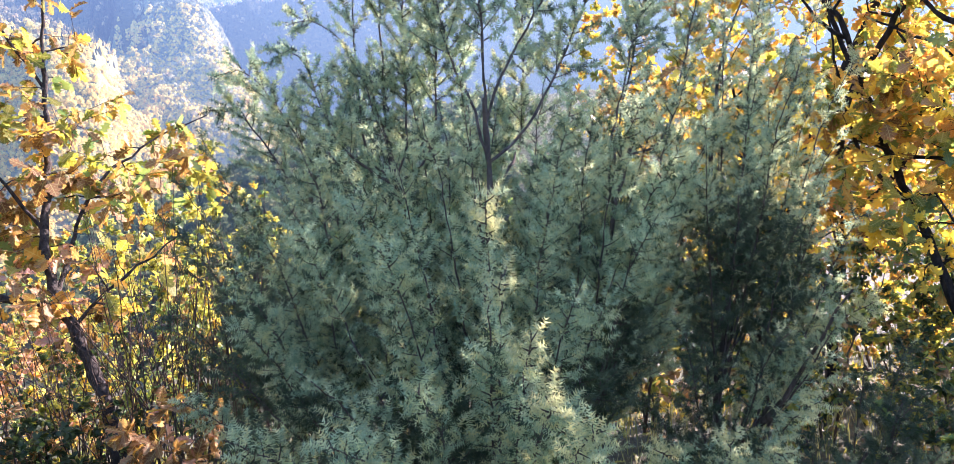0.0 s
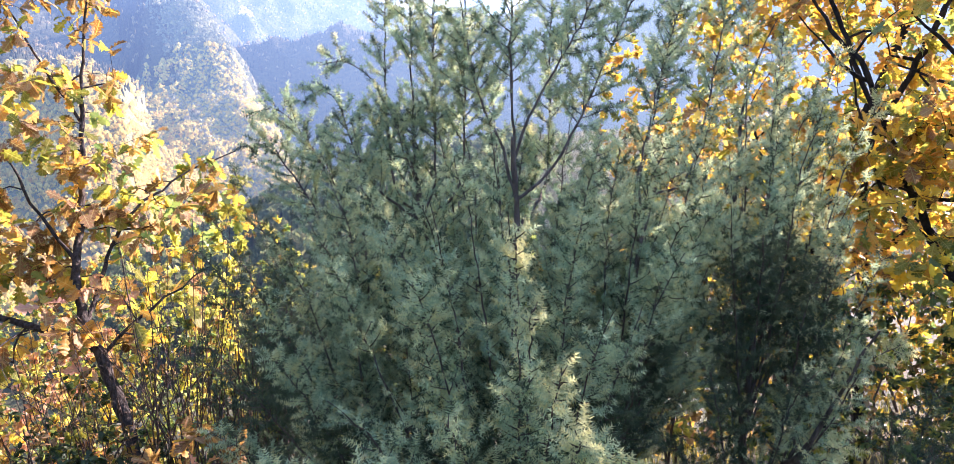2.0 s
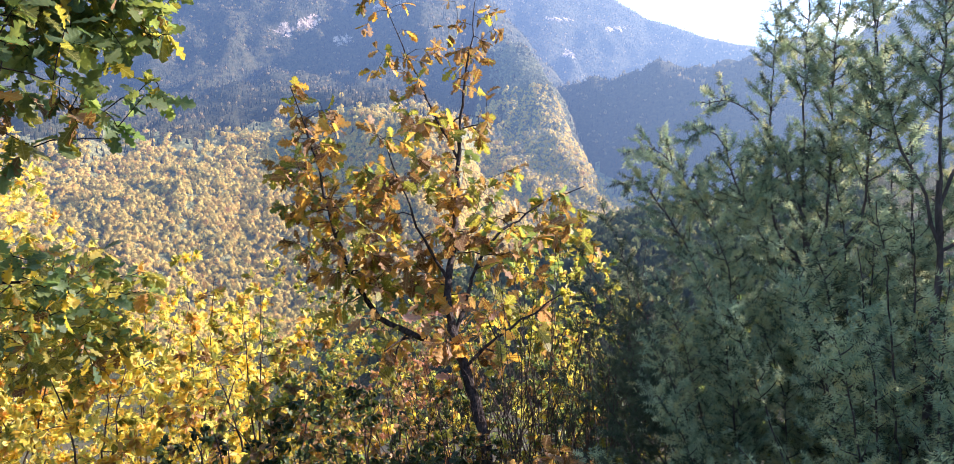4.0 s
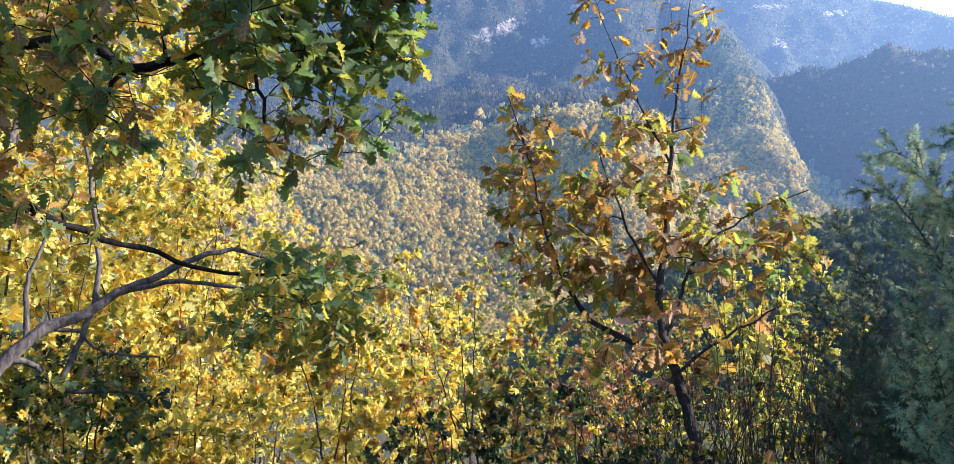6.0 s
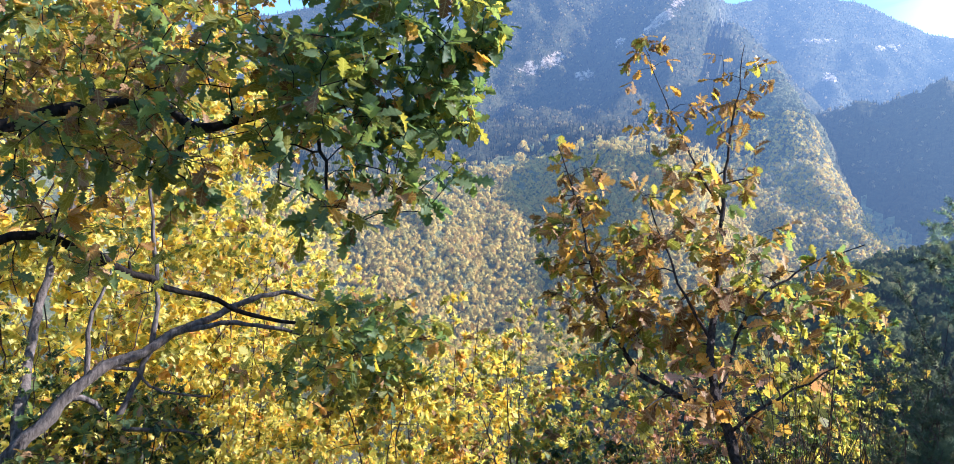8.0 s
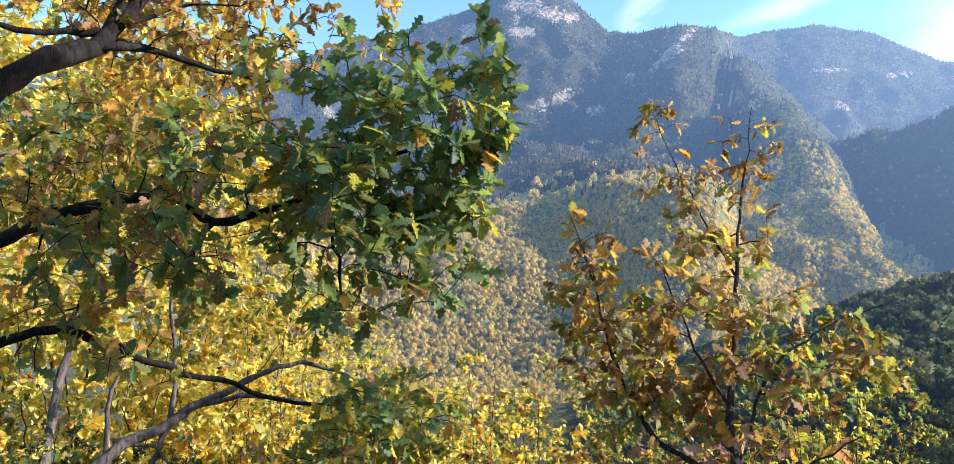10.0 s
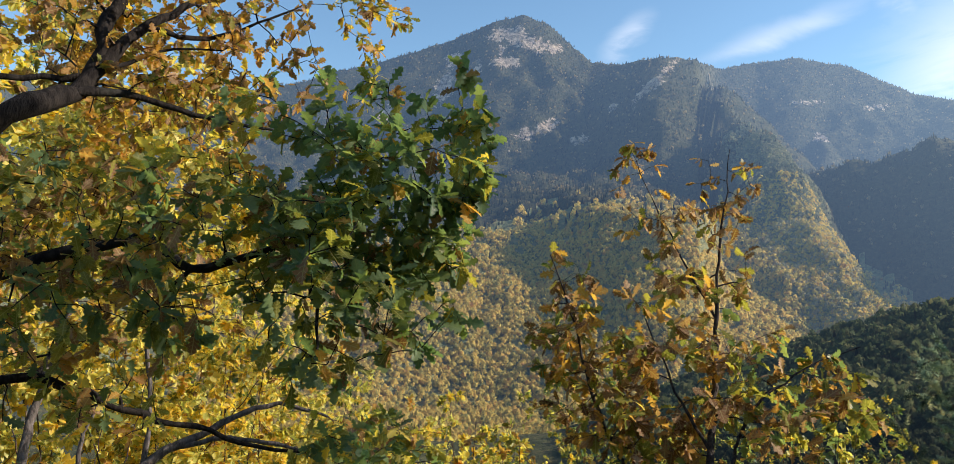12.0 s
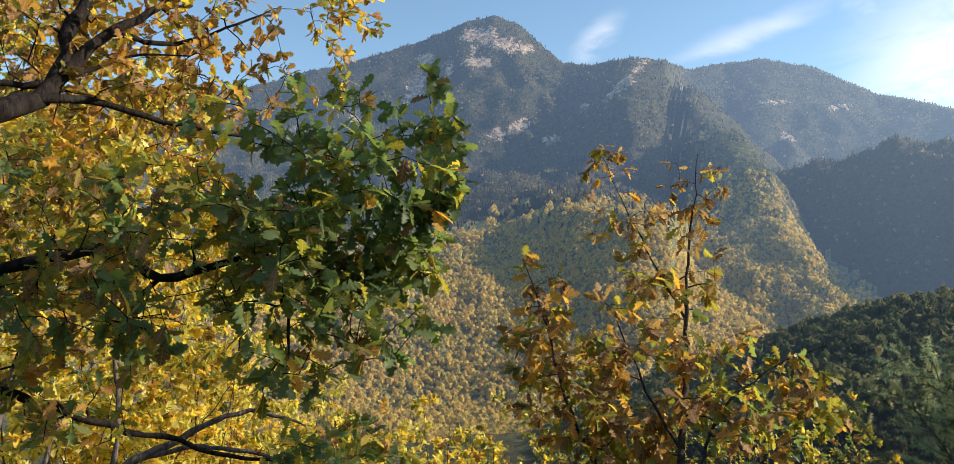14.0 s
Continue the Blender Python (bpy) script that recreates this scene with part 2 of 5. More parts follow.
    return ob


def shared(name, me, parent, m):
    ob = new(name, me)
    ob.parent = parent
    ob.matrix_basis = m
    return ob


def smooth_line(points, step):
    """Catmull-Rom through the points, resampled."""
    p = [np.array(q, float) for q in points]
    p = [2 * p[0] - p[1]] + p + [2 * p[-1] - p[-2]]
    out = []
    for a, b, c, d in zip(p, p[1:], p[2:], p[3:]):
        n = max(2, int(np.linalg.norm(c - b) / step))
        for t in np.linspace(0, 1, n, endpoint=False):
            out.append(0.5 * (2 * b + (c - a) * t + (2 * a - 5 * b + 4 * c - d) * t ** 2 + (3 * b - a - 3 * c + d) * t ** 3))
    out.append(p[-2])
    return np.array(out)


def tube(line, radii, sides):
    """Vertices and quads of a tapered tube along a line."""
    line, radii = np.asarray(line), np.asarray(radii)
    tan = np.gradient(line, axis=0)
    tan /= np.linalg.norm(tan, axis=1, keepdims=True) + 1e-9
    ref = np.eye(3)[np.argmin(np.abs(tan.mean(0)))]
    a = np.cross(tan, ref)
    a /= np.linalg.norm(a, axis=1, keepdims=True) + 1e-9
    b = np.cross(tan, a)
    ang = np.arange(sides) * 2 * np.pi / sides
    ring = line[:, None] + radii[:, None, None] * (a[:, None] * np.cos(ang)[None, :, None] + b[:, None] * np.sin(ang)[None, :, None])
    n = len(line)
    i = np.arange(n - 1)[:, None] * sides
    j = np.arange(sides)[None]
    j2 = (j + 1) % sides
    f = np.stack([i + j, i + j2, i + sides + j2, i + sides + j], -1).reshape(-1, 4)
    return ring.reshape(-1, 3), f


def tubes(chains):
    vs, fs, k = [], [], 0
    for line, radii, sides in chains:
        v, f = tube(line, radii, sides)
        vs.append(v), fs.append(f + k)
        k += len(v)
    return np.concatenate(vs), np.concatenate(fs)


def leaf_shape(kind):
    """Half outline (along, half width) of a leaf one unit long."""
    if kind == "oak":
        return [(0.0, 0.012), (0.1, 0.02), (0.18, 0.12), (0.25, 0.145), (0.31, 0.075), (0.38, 0.17), (0.44, 0.255), (0.5, 0.235), (0.54, 0.115), (0.6, 0.22),
                (0.67, 0.315), (0.73, 0.28), (0.77, 0.14), (0.83, 0.215), (0.88, 0.2), (0.92, 0.11), (0.96, 0.11), (1.0, 0.035)]
    if kind == "oak_joined":
        return [(0.0, 0.012), (0.22, 0.15), (0.31, 0.07), (0.45, 0.26), (0.54, 0.11), (0.69, 0.315), (0.78, 0.14), (0.88, 0.2), (1.0, 0.035)]
    if kind == "simple":
        return [(0.0, 0.015), (0.3, 0.21), (0.65, 0.25), (1.0, 0.03)]
    return [(0.0, 0.012), (0.12, 0.02), (0.25, 0.18), (0.45, 0.27), (0.65, 0.24), (0.85, 0.12), (1.0, 0.01)]


def leaf_mesh(kind):
    h = leaf_shape(kind)
    n = len(h)
    v, uv = [], []
    for side in (-1, 0, 1):
        for i, (u, w) in enumerate(h):
            ripple = 0.03 * math.sin(i * 2.1) * abs(side)
            v.append((side * w, u, -0.22 * u * u + 0.35 * w * abs(side) + ripple))
            uv.append((0.5 + side * w, u))
    f = []
    for i in range(n - 1):
        f.append((i, n + i, n + i + 1, i + 1))
        f.append((n + i, 2 * n + i, 2 * n + i + 1, n + i + 1))
    return np.array(v), np.array(f), np.array(uv)


SHAPES = {k: leaf_mesh(k) for k in ("oak", "plain", "simple", "oak_joined")}
SHAPES["small"] = (np.array([(0, 0, 0), (0.3, 0.45, 0.12), (0, 1.0, -0.15), (-0.3, 0.5, 0.1)]), np.array([(0, 1, 2, 3)]), np.array([(0.5, 0), (0.8, 0.45), (0.5, 1), (0.2, 0.5)]))
SHAPES["round"] = (np.array([(0, 0, 0), (0.2, 0.25, 0.06), (0.25, 0.62, 0.05), (0, 1.0, -0.15), (-0.25, 0.62, 0.05), (-0.2, 0.25, 0.06)]), np.array([(0, 1, 2, 3), (0, 3, 4, 5)]), np.array([(0.5, 0), (0.7, 0.25), (0.75, 0.62), (0.5, 1), (0.25, 0.62), (0.3, 0.25)]))


def lobed_strip():
    """A cheap lobed leaf for trees further off: one strip of quads."""
    h = [(0.0, 0.02), (0.27, 0.2), (0.38, 0.1), (0.66, 0.31), (0.8, 0.14), (1.0, 0.08)]
    v = [(side * w, u, -0.2 * u * u + 0.06 * math.sin(5 * u) * side) for u, w in h for side in (-1, 1)]
    return np.array(v), np.array([(2 * i, 2 * i + 1, 2 * i + 3, 2 * i + 2) for i in range(len(h) - 1)]), np.array([(0.5 + x, y) for x, y, _ in v])


SHAPES["lobed"] = lobed_strip()
JOINED = {"oak": "oak_joined", "plain": "round", "simple": "small", "lobed": "lobed"}


def leaf_data(kind, mat):
    v, f, uv = SHAPES[kind]
    ob = mesh_object("leaf", v, f, [mat], uv=uv)
    me = ob.data
    bpy.data.objects.remove(ob)
    return me


LEAF_MESHES = {(k, i): leaf_data(k, m) for k in ("oak", "plain", "simple", "lobed") for i, m in enumerate(LEAVES)}


def unit(v):
    return v / (np.linalg.norm(v, axis=-1, keepdims=True) + 1e-9)


def add_leaves(parent, pos, way, up, size, mat, rng, kind="oak", near=(0, 0, 1.6), singles=300, holder=None):
    """Leaves with their stalks at pos: the nearest ones to a place as parts of their own, the rest joined."""
    y = unit(way)
    x = unit(np.cross(y, up))
    z = np.cross(x, y)
    curl = rng.uniform(-0.3, 1.4, len(pos))
    order = np.argsort(np.linalg.norm(pos - np.array(near), axis=1))
    for i in order[:singles]:
        s = size[i]
        m = Matrix(((x[i, 0] * s, y[i, 0] * s, z[i, 0] * s * curl[i], pos[i, 0]), (x[i, 1] * s, y[i, 1] * s, z[i, 1] * s * curl[i], pos[i, 1]),
                    (x[i, 2] * s, y[i, 2] * s, z[i, 2] * s * curl[i], pos[i, 2]), (0, 0, 0, 1)))
        shared("leaf", LEAF_MESHES[kind, int(mat[i])], holder(pos[i]) if holder else parent, m)
    rest = order[singles:]
    if len(rest) == 0:
        return
    v, f, uv = SHAPES[JOINED[kind]]
    s = size[rest][:, None, None]
    w = pos[rest][:, None] + s * (x[rest][:, None] * v[None, :, 0:1] + y[rest][:, None] * v[None, :, 1:2] + (z[rest] * curl[rest][:, None])[:, None] * v[None, :, 2:3])
    n = len(rest)
    faces = (f[None] + np.arange(n)[:, None, None] * len(v)).reshape(-1, 4)
    ob = mesh_object("foliage", w.reshape(-1, 3), faces, LEAVES, parent, np.repeat(mat[rest], len(f)), np.tile(uv, (n, 1)))
    tagged(ob, kind="stuff")


class Plant:
    """A woody plant: limbs laid by hand, twigs that grow from them towards points of the crown."""

    def __init__(self, seed, step=0.06):
        self.rng, self.step = np.random.default_rng(seed), step
        self.pos, self.par, self.rad, self.limbs, self.twigs = [], [], [], [], []

    def limb(self, points, r0, r1, sides=9, wobble=0.25):
        line = smooth_line(points, self.step)
        line[1:-1] += self.rng.normal(0, self.step * wobble * 0.3, line[1:-1].shape)
        radii = np.linspace(r0, r1, len(line)) * self.rng.uniform(0.86, 1.14, len(line))
        self.limbs.append((line, radii, sides))
        k = len(self.pos)
        self.pos += list(line)
        self.par += [-1] + list(range(k, k + len(line) - 1))
        self.rad += list(radii)

    def reach(self, targets, tip=0.0016, droop=0.0):
        """Grow a twig to every target from the nearest wood, nearest targets first."""
        targets = np.asarray(targets)
        base = np.array(self.pos)
        d0 = np.array([np.min(np.linalg.norm(base - t, axis=1)) for t in targets])
        store = np.empty((len(base) + len(targets) * 14, 3))
        store[:len(base)] = base
        n = len(base)
        kids = np.zeros(len(store))
        parent = np.full(len(store), -1)
        chains = []
        for i in np.argsort(d0):
            t = targets[i]
            dv = t - store[:n]
            dist = np.linalg.norm(dv, axis=1)
            score = dist + 0.35 * np.maximum(0, -dv[:, 2])
            k = int(np.argmin(score))
            length = dist[k]
            m = int(np.clip(length / self.step, 2, 12))
            s = np.linspace(0, 1, m + 1)[1:, None]
            bend = self.rng.normal(0, 0.1 * length, 3)
            line = store[k] + dv[k] * s + bend * (s * (1 - s)) * 2 + np.array([0, 0, 1.0]) * (length * 0.25 * s * (1 - s) - droop * length * s ** 3)
            parent[n] = k
            parent[n + 1:n + m] = np.arange(n, n + m - 1)
            store[n:n + m] = line
            chains.append((k, n, n + m))
            n += m
        for k, a, b in chains:
            kids[b - 1] += 1
        for i in range(n - 1, len(base) - 1, -1):
            kids[parent[i]] += kids[i]
        self.store, self.chains = store, chains
        wood = np.zeros(len(store))
        wood[:len(base)] = np.array(self.rad) * 0.75
        for k, a, b in chains:
            idx = np.r_[k, a:b]
            line = store[idx]
            r = np.minimum(tip * np.maximum(kids[idx], 1) ** 0.5, np.linspace(1, 0.55, len(idx)) * wood[k])
            r = np.maximum(r, tip * 0.6)
            r[0] = r[1] * 1.1
            r[-1] *= 0.7
            wood[a:b] = r[1:]
            self.twigs.append((line, r, 5 if r[0] > 0.004 else 4))
        return chains

    def holder(self, place):
        """The limb nearest to a place."""
        return self.limb_objects[int(np.argmin([np.min(np.sum((line - place) ** 2, axis=1)) for line, _, _ in self.limbs]))]

    def build(self, name, base, bark, twig_bark, limb_names):
        root = new(name)
        root.location = base
        off = np.array(base)
        self.limb_objects = []
        for i, (line, radii, sides) in enumerate(self.limbs):
            v, f = tube(line - off, radii, sides)
            self.limb_objects.append(mesh_object(limb_names[min(i, len(limb_names) - 1)], v, f, [bark], root))
        if self.twigs:
            v, f = tubes(self.twigs)
            tagged(mesh_object("fine_wood", v - off, f, [twig_bark], root), kind="stuff")
        return root


def crown_points(rng, zones, freq=2.2, gap=0.0):
    """Points in ellipsoids, thinned into clumps by noise. zones: centre, radii, count."""
    out, tags = [], []
    for zi, (c, r, n) in enumerate(zones):
        got = 0
        tries = 0
        while got < n and tries < n * 30:
            tries += 1
            q = rng.normal(0, 1, 3)
            q = q / np.linalg.norm(q) * rng.uniform(0.05, 1) ** (1 / 2.4)
            p = np.array(c) + q * np.array(r)
            if noise.noise(Vector(p * freq)) < gap:
                continue
            out.append(p), tags.append(zi)
            got += 1
    return np.array(out), np.array(tags)


def broadleaf(name, base, limbs, zones, mixes, seed, per=6, size=0.1, kind="oak", near=(0, 0, 1.6), singles=300, gap=0.0, freq=2.2, tip=0.0016,
              label="", category="tree", group="", bark=None, limb_names=("trunk", "limb"), droop=0.15, sizes=None, twig=None):
    """mixes: for each zone the shares of the leaf materials; sizes: for each zone a factor on the leaf's length."""
    p = Plant(seed)
    rng = p.rng
    for pts, r0, r1 in limbs:
        p.limb(pts, r0, r1)
    targets, tags = crown_points(rng, zones, freq, gap)
    order = {tuple(np.round(t, 5)): z for t, z in zip(targets, tags)}
    chains = p.reach(targets, tip)
    root = p.build(name, base, bark or BARK, twig or TWIG, limb_names)
    pos, way, up, sz, mt = [], [], [], [], []
    for k, a, b in chains:
        tipp, prev = p.store[b - 1], p.store[max(a, b - 2)]
        z = order.get(tuple(np.round(tipp, 5)))
        if z is None:
            z = int(tags[np.argmin(np.linalg.norm(targets - tipp, axis=1))])
        d = unit(tipp - (prev if b - 2 >= a else p.store[k]))
        share = np.array(mixes[z], float)
        hue = rng.choice(len(share), p=share / share.sum())
        n = rng.poisson(per) + 1
        for j in range(n):
            back = rng.uniform(0, 1) ** 1.2
            q = tipp + (p.store[max(a, b - 5)] - tipp) * back
            side = rng.normal(0, 1, 3)
            side -= d * side.dot(d)
            w = unit(d * rng.uniform(0.1, 0.9) + unit(side) * rng.uniform(0.5, 1.1) + np.array([0, 0, -droop * rng.uniform(0, 2.5)]))
            pos.append(q), way.append(w)
            up.append(unit(np.array([0, 0, 1.0]) + rng.normal(0, 0.7, 3)))
            sz.append(size * (sizes[z] if sizes else 1.0) * rng.uniform(0.6, 1.25))
            mt.append(hue if rng.uniform() < 0.65 else rng.choice(len(share), p=share / share.sum()))
    add_leaves(root, np.array(pos) - np.array(base), np.array(way), np.array(up), np.array(sz), np.array(mt), rng, kind, np.array(near) - np.array(base), singles, lambda q: p.holder(q + np.array(base)))
    return tagged(root, label, category, group)


# ---- ground: one sheet from the bank underfoot across the valley to the skyline ----
AZ = [-180, -95, -62, -47.7, -43.4, -41, -39.1, -37.5, -35.4, -33.3, -30, -27.4, -25.7, -22.9, -20, -16.2, -12.7, -9, -6.8, 0, 5, 15, 30, 45, 100, 180]
SKY_EL = [14, 13, 15.3, 19.7, 21.4, 21.8, 21.2, 19.7, 18.1, 17.8, 18.1, 17.8, 16.9, 17.2, 17.2, 15.9, 13.7, 12.4, 11.7, 10.5, 11, 12, 11, 10, 16, 14]
SKY_R = [900, 2400, 2600, 2600, 2600, 2600, 2580, 2520, 2400, 2320, 2250, 2300, 3300, 3400, 3400, 3400, 3300, 3200, 3100, 2900, 2700, 2600, 2400, 1800, 900, 900]
HIGH_EL = [12, 6, 6.5, 7.9, 9.1, 9.5, 9.5, 9.4, 9.1, 8.9, 8.5, 7.6, 6.2, 5.1, 4, 2.7, 1.7, 1.2, 1.2, 2.3, 3.2, 4.4, 5.7, 7, 14, 12]
TERR_EL = [10, 3.5, 4.6, 4.9, 5.3, 5.5, 5.8, 6, 6.2, 6.2, 6.1, 5.5, 5, 3.9, 2.8, -1.1, -3.3, -3.8, -3.7, -2.2, -1.1, 0.7, 2.9, 5, 12, 10]
VALLEY_EL = [8, -6, -8, -8.9, -8.9, -8.9, -8.9, -8.9, -9, -9, -9, -9, -9, -9, -9, -8.3, -7.5, -6.3, -5.8, -4.7, -3.8, -2.1, 0.4, 3, 9, 8]
CREST_EL = [7, -9, -11, -11, -10.6, -10.4, -10.1, -9.9, -9.3, -8.5, -7, -6, -5.3, -4.4, -3.6, -2.3, -1.3, -0.4, -0, 1, 1.8, 2.7, 3.4, 4, 8, 7]
FOOT_EL = [6, -14, -19, -20, -20, -20, -20, -20, -20, -19.7, -19, -19, -18.1, -18, -18, -17.3, -16.7, -16.2, -15.7, -13.8, -12.4, -9.9, -6.4, -3, 7, 6]


def terrain_grid():
    az = np.concatenate([np.arange(-180, -96, 6.0), np.arange(-96, 46, 0.35), np.arange(48, 181, 6.0)])
    sm = lambda t: np.interp(az, AZ, t)
    tan = lambda t: np.tan(np.radians(sm(t)))
    r_sky = sm(SKY_R)
    rows = [(az * 0, az * 0), (az * 0 + 1.0, az * 0), (az * 0 + 3.2, az * 0 + 0.02),
            (az * 0 + 7.0, np.interp(az, [-180, -140, -90, 0, 25, 60, 110, 180], [0.5, 0.3, -1.6, -1.9, -0.7, -0.2, 0.4, 0.5])), (az * 0 + 40, 40 * tan(FOOT_EL)), (az * 0 + 140, 140 * tan(FOOT_EL)),
            (az * 0 + 340, 340 * tan(CREST_EL)), (az * 0 + 430, np.minimum(430 * tan(CREST_EL) - 12, 430 * tan(VALLEY_EL) + 40)), (az * 0 + 620, 620 * tan(VALLEY_EL)), (r_sky * 0.4, r_sky * 0.4 * tan(TERR_EL)),
            (r_sky * 0.7, r_sky * 0.7 * tan(HIGH_EL)), (r_sky, r_sky * tan(SKY_EL)), (r_sky * 1.15, r_sky * tan(SKY_EL) * 0.95), (r_sky * 0 + 4500, r_sky * tan(SKY_EL) * 0.6)]
    counts = [2, 6, 8, 12, 14, 18, 8, 14, 30, 26, 40, 6, 6]
    rr, zz = [], []
    for (r0, z0), (r1, z1), n in zip(rows, rows[1:], counts):
        for t in np.linspace(0, 1, n, endpoint=False):
            rr.append(r0 + (r1 - r0) * t), zz.append(z0 + (z1 - z0) * t)
    rr.append(rows[-1][0]), zz.append(rows[-1][1])
    rr, zz = np.array(rr), np.array(zz)
    k = np.array([1, 2, 3, 2, 1.0]) / 9
    for _ in range(2):
        pad = np.pad(zz, ((2, 2), (0, 0)), mode="edge")
        zz[25:] = sum(w * pad[i:i + len(zz)] for i, w in enumerate(k))[25:]
    x, y = rr * np.sin(np.radians(az))[None], rr * np.cos(np.radians(az))[None]
    zz = zz + np.where(rr > 20, EYE, 0)
    # ribs that run down from the peaks towards the valley: (azimuth, distance, elevation)
    ribs = [[(-26.4, 2050, 14.6), (-24.9, 1900, 13.1), (-23.1, 1600, 11.7), (-21.6, 1350, 9.0), (-20.5, 1180, 5.7), (-18.4, 1050, 2.8), (-17.0, 980, 0.5), (-14.2, 880, -1.5), (-11.8, 790, -5)],
            [(-28.5, 2250, 17.2), (-30.5, 2000, 15.0), (-33, 1700, 10.8), (-34.5, 1580, 8.6)],
            [(-41.5, 2580, 21.0), (-42.5, 2300, 17.3), (-45, 1900, 11.5), (-47, 1650, 8.0)],
            [(-20, 3380, 16.2), (-19, 3000, 12.5), (-18.4, 2600, 8.5)],
            [(-58, 2600, 15.8), (-58, 2100, 10), (-61, 1600, 5), (-64, 1300, 2)],
            [(-23, 1780, 7.5), (-17, 1640, 9.3), (-9.5, 1600, 9.9), (-6.8, 1610, 10.6), (0, 1650, 11.5), (5, 1700, 13.6), (12, 1780, 16.5), (22, 1900, 17.0), (34, 2000, 14.0)]]
    best = np.full(x.shape, -1e9)
    crest = np.full(x.shape, 1e9)
    for k, rib in enumerate(ribs):
        sp = np.array(rib)
        sx, sy, sz = sp[:, 1] * np.sin(np.radians(sp[:, 0])), sp[:, 1] * np.cos(np.radians(sp[:, 0])), sp[:, 1] * np.tan(np.radians(sp[:, 2]))
        soft = 48 if k == 0 else 30
        for i in range(len(sp) - 1):
            ex, ey = sx[i + 1] - sx[i], sy[i + 1] - sy[i]
            L2 = ex * ex + ey * ey
            t = np.clip(((x - sx[i]) * ex + (y - sy[i]) * ey) / L2, 0, 1)
            d = np.hypot(x - sx[i] - t * ex, y - sy[i] - t * ey)
            h = sz[i] + (sz[i + 1] - sz[i]) * t - (np.sqrt(d * d + soft * soft) - soft) * ((0.72, 0.78, 0.78, 0.78, 0.78, 0.8)[k] + (0.6 if k == 0 else 0.1) * (1 + np.tanh((ex * (y - sy[i]) - ey * (x - sx[i])) / math.sqrt(L2) / 50)))
            best = np.maximum(best, h)
            if k == 0:
                crest = np.minimum(crest, d)
    keep = rr > 600
    zz = np.where(keep, np.maximum(zz, best), zz)
    for i in range(rr.shape[0]):
        for j in range(rr.shape[1]):
            r = rr[i, j]
            if r < 1.0:
                continue
            p = Vector((x[i, j], y[i, j], zz[i, j]))
            if r < 20:
                zz[i, j] += 0.12 * noise.fractal(p * 0.9, 1.0, 2.0, 4) * min(1, r / 3)
            else:
                amp = np.interp(r, [20, 140, 400, 800, 1300, 1800, 2600, 4400], [1, 4, 6, 17, 30, 42, 30, 20])
                sc = np.interp(r, [20, 400, 1300, 2600], [20, 70, 170, 230])
                v = noise.fractal(p / sc, 0.9, 2.1, 6)
                g = abs(noise.noise(Vector((p.x / 110, p.y / 110, 3.0))))
                calm = min(1.0, max(0.2, abs(r / r_sky[j] - 1) / 0.12)) if r > 1500 else 1.0
                zz[i, j] += amp * calm * (v - 0.9 * g * (r > 1000))
                if r > 800:
                    zz[i, j] += 9 * noise.fractal(p / 48, 0.8, 2.0, 3)
    return az, rr, x, y, zz, crest


AZG, RG, XG, YG, ZG, CREST = terrain_grid()

# bare limestone: centres (azimuth, elevation), half widths, slant
CLIFFS = [(-43.0, 20.2, 0.9, 0.7, 0.0), (-41.6, 20.0, 1.2, 0.9, -0.3), (-40.2, 19.3, 1.1, 0.7, -0.6), (-38.6, 19.1, 0.8, 0.5, -1.0), (-42.5, 17.9, 1.2, 0.5, 0.0), (-42.8, 19.0, 0.35, 0.5, 0.2), (-46.8, 18.2, 0.8, 0.7, 0.4), (-30.8, 15.9, 0.55, 1.7, 1.14), (-33.8, 14.3, 0.25, 0.5, 0.4),
          (-39.2, 12.9, 0.7, 0.6, 0.5), (-40.8, 12.4, 0.8, 0.4, 0.6), (-36.4, 12.0, 0.8, 0.5, 0.3), (-44.8, 17.3, 0.4, 0.9, 0.2), (-47.5, 16.0, 0.7, 1.2, 0.3), (-19.5, 13.7, 1.2, 0.12, 0.0), (-15.0, 12.9, 1.3, 0.14, -0.3), (-18.7, 11.0, 0.5, 0.25, 0.0), (-52.0, 13.5, 0.8, 1.0, 0.3), (-57, 12.0, 1.0, 1.0, 0.2)]


def rock_mask():
    el = np.degrees(np.arctan2(ZG - EYE, RG))
    mask = np.full(RG.shape, -0.3)
    for a, e, wa, we, slant in CLIFFS:
        de = el - e
        da = AZG[None] - a - slant * de
        mask = np.maximum(mask, 1.25 - np.hypot(da / wa, de / we))
    for i, j in np.argwhere((mask > -0.6) & (RG > 1200)):
        p = Vector((XG[i, j], YG[i, j], ZG[i, j]))
        mask[i, j] += 0.55 * noise.fractal(Vector((p.x / 60, p.y / 60, p.z / 130)), 0.8, 2.0, 4)
    return np.where(RG > 1600, mask, -1)


ROCK = rock_mask()
ROCKY = ROCK > 0.35
EL = np.degrees(np.arctan2(ZG - EYE, RG))
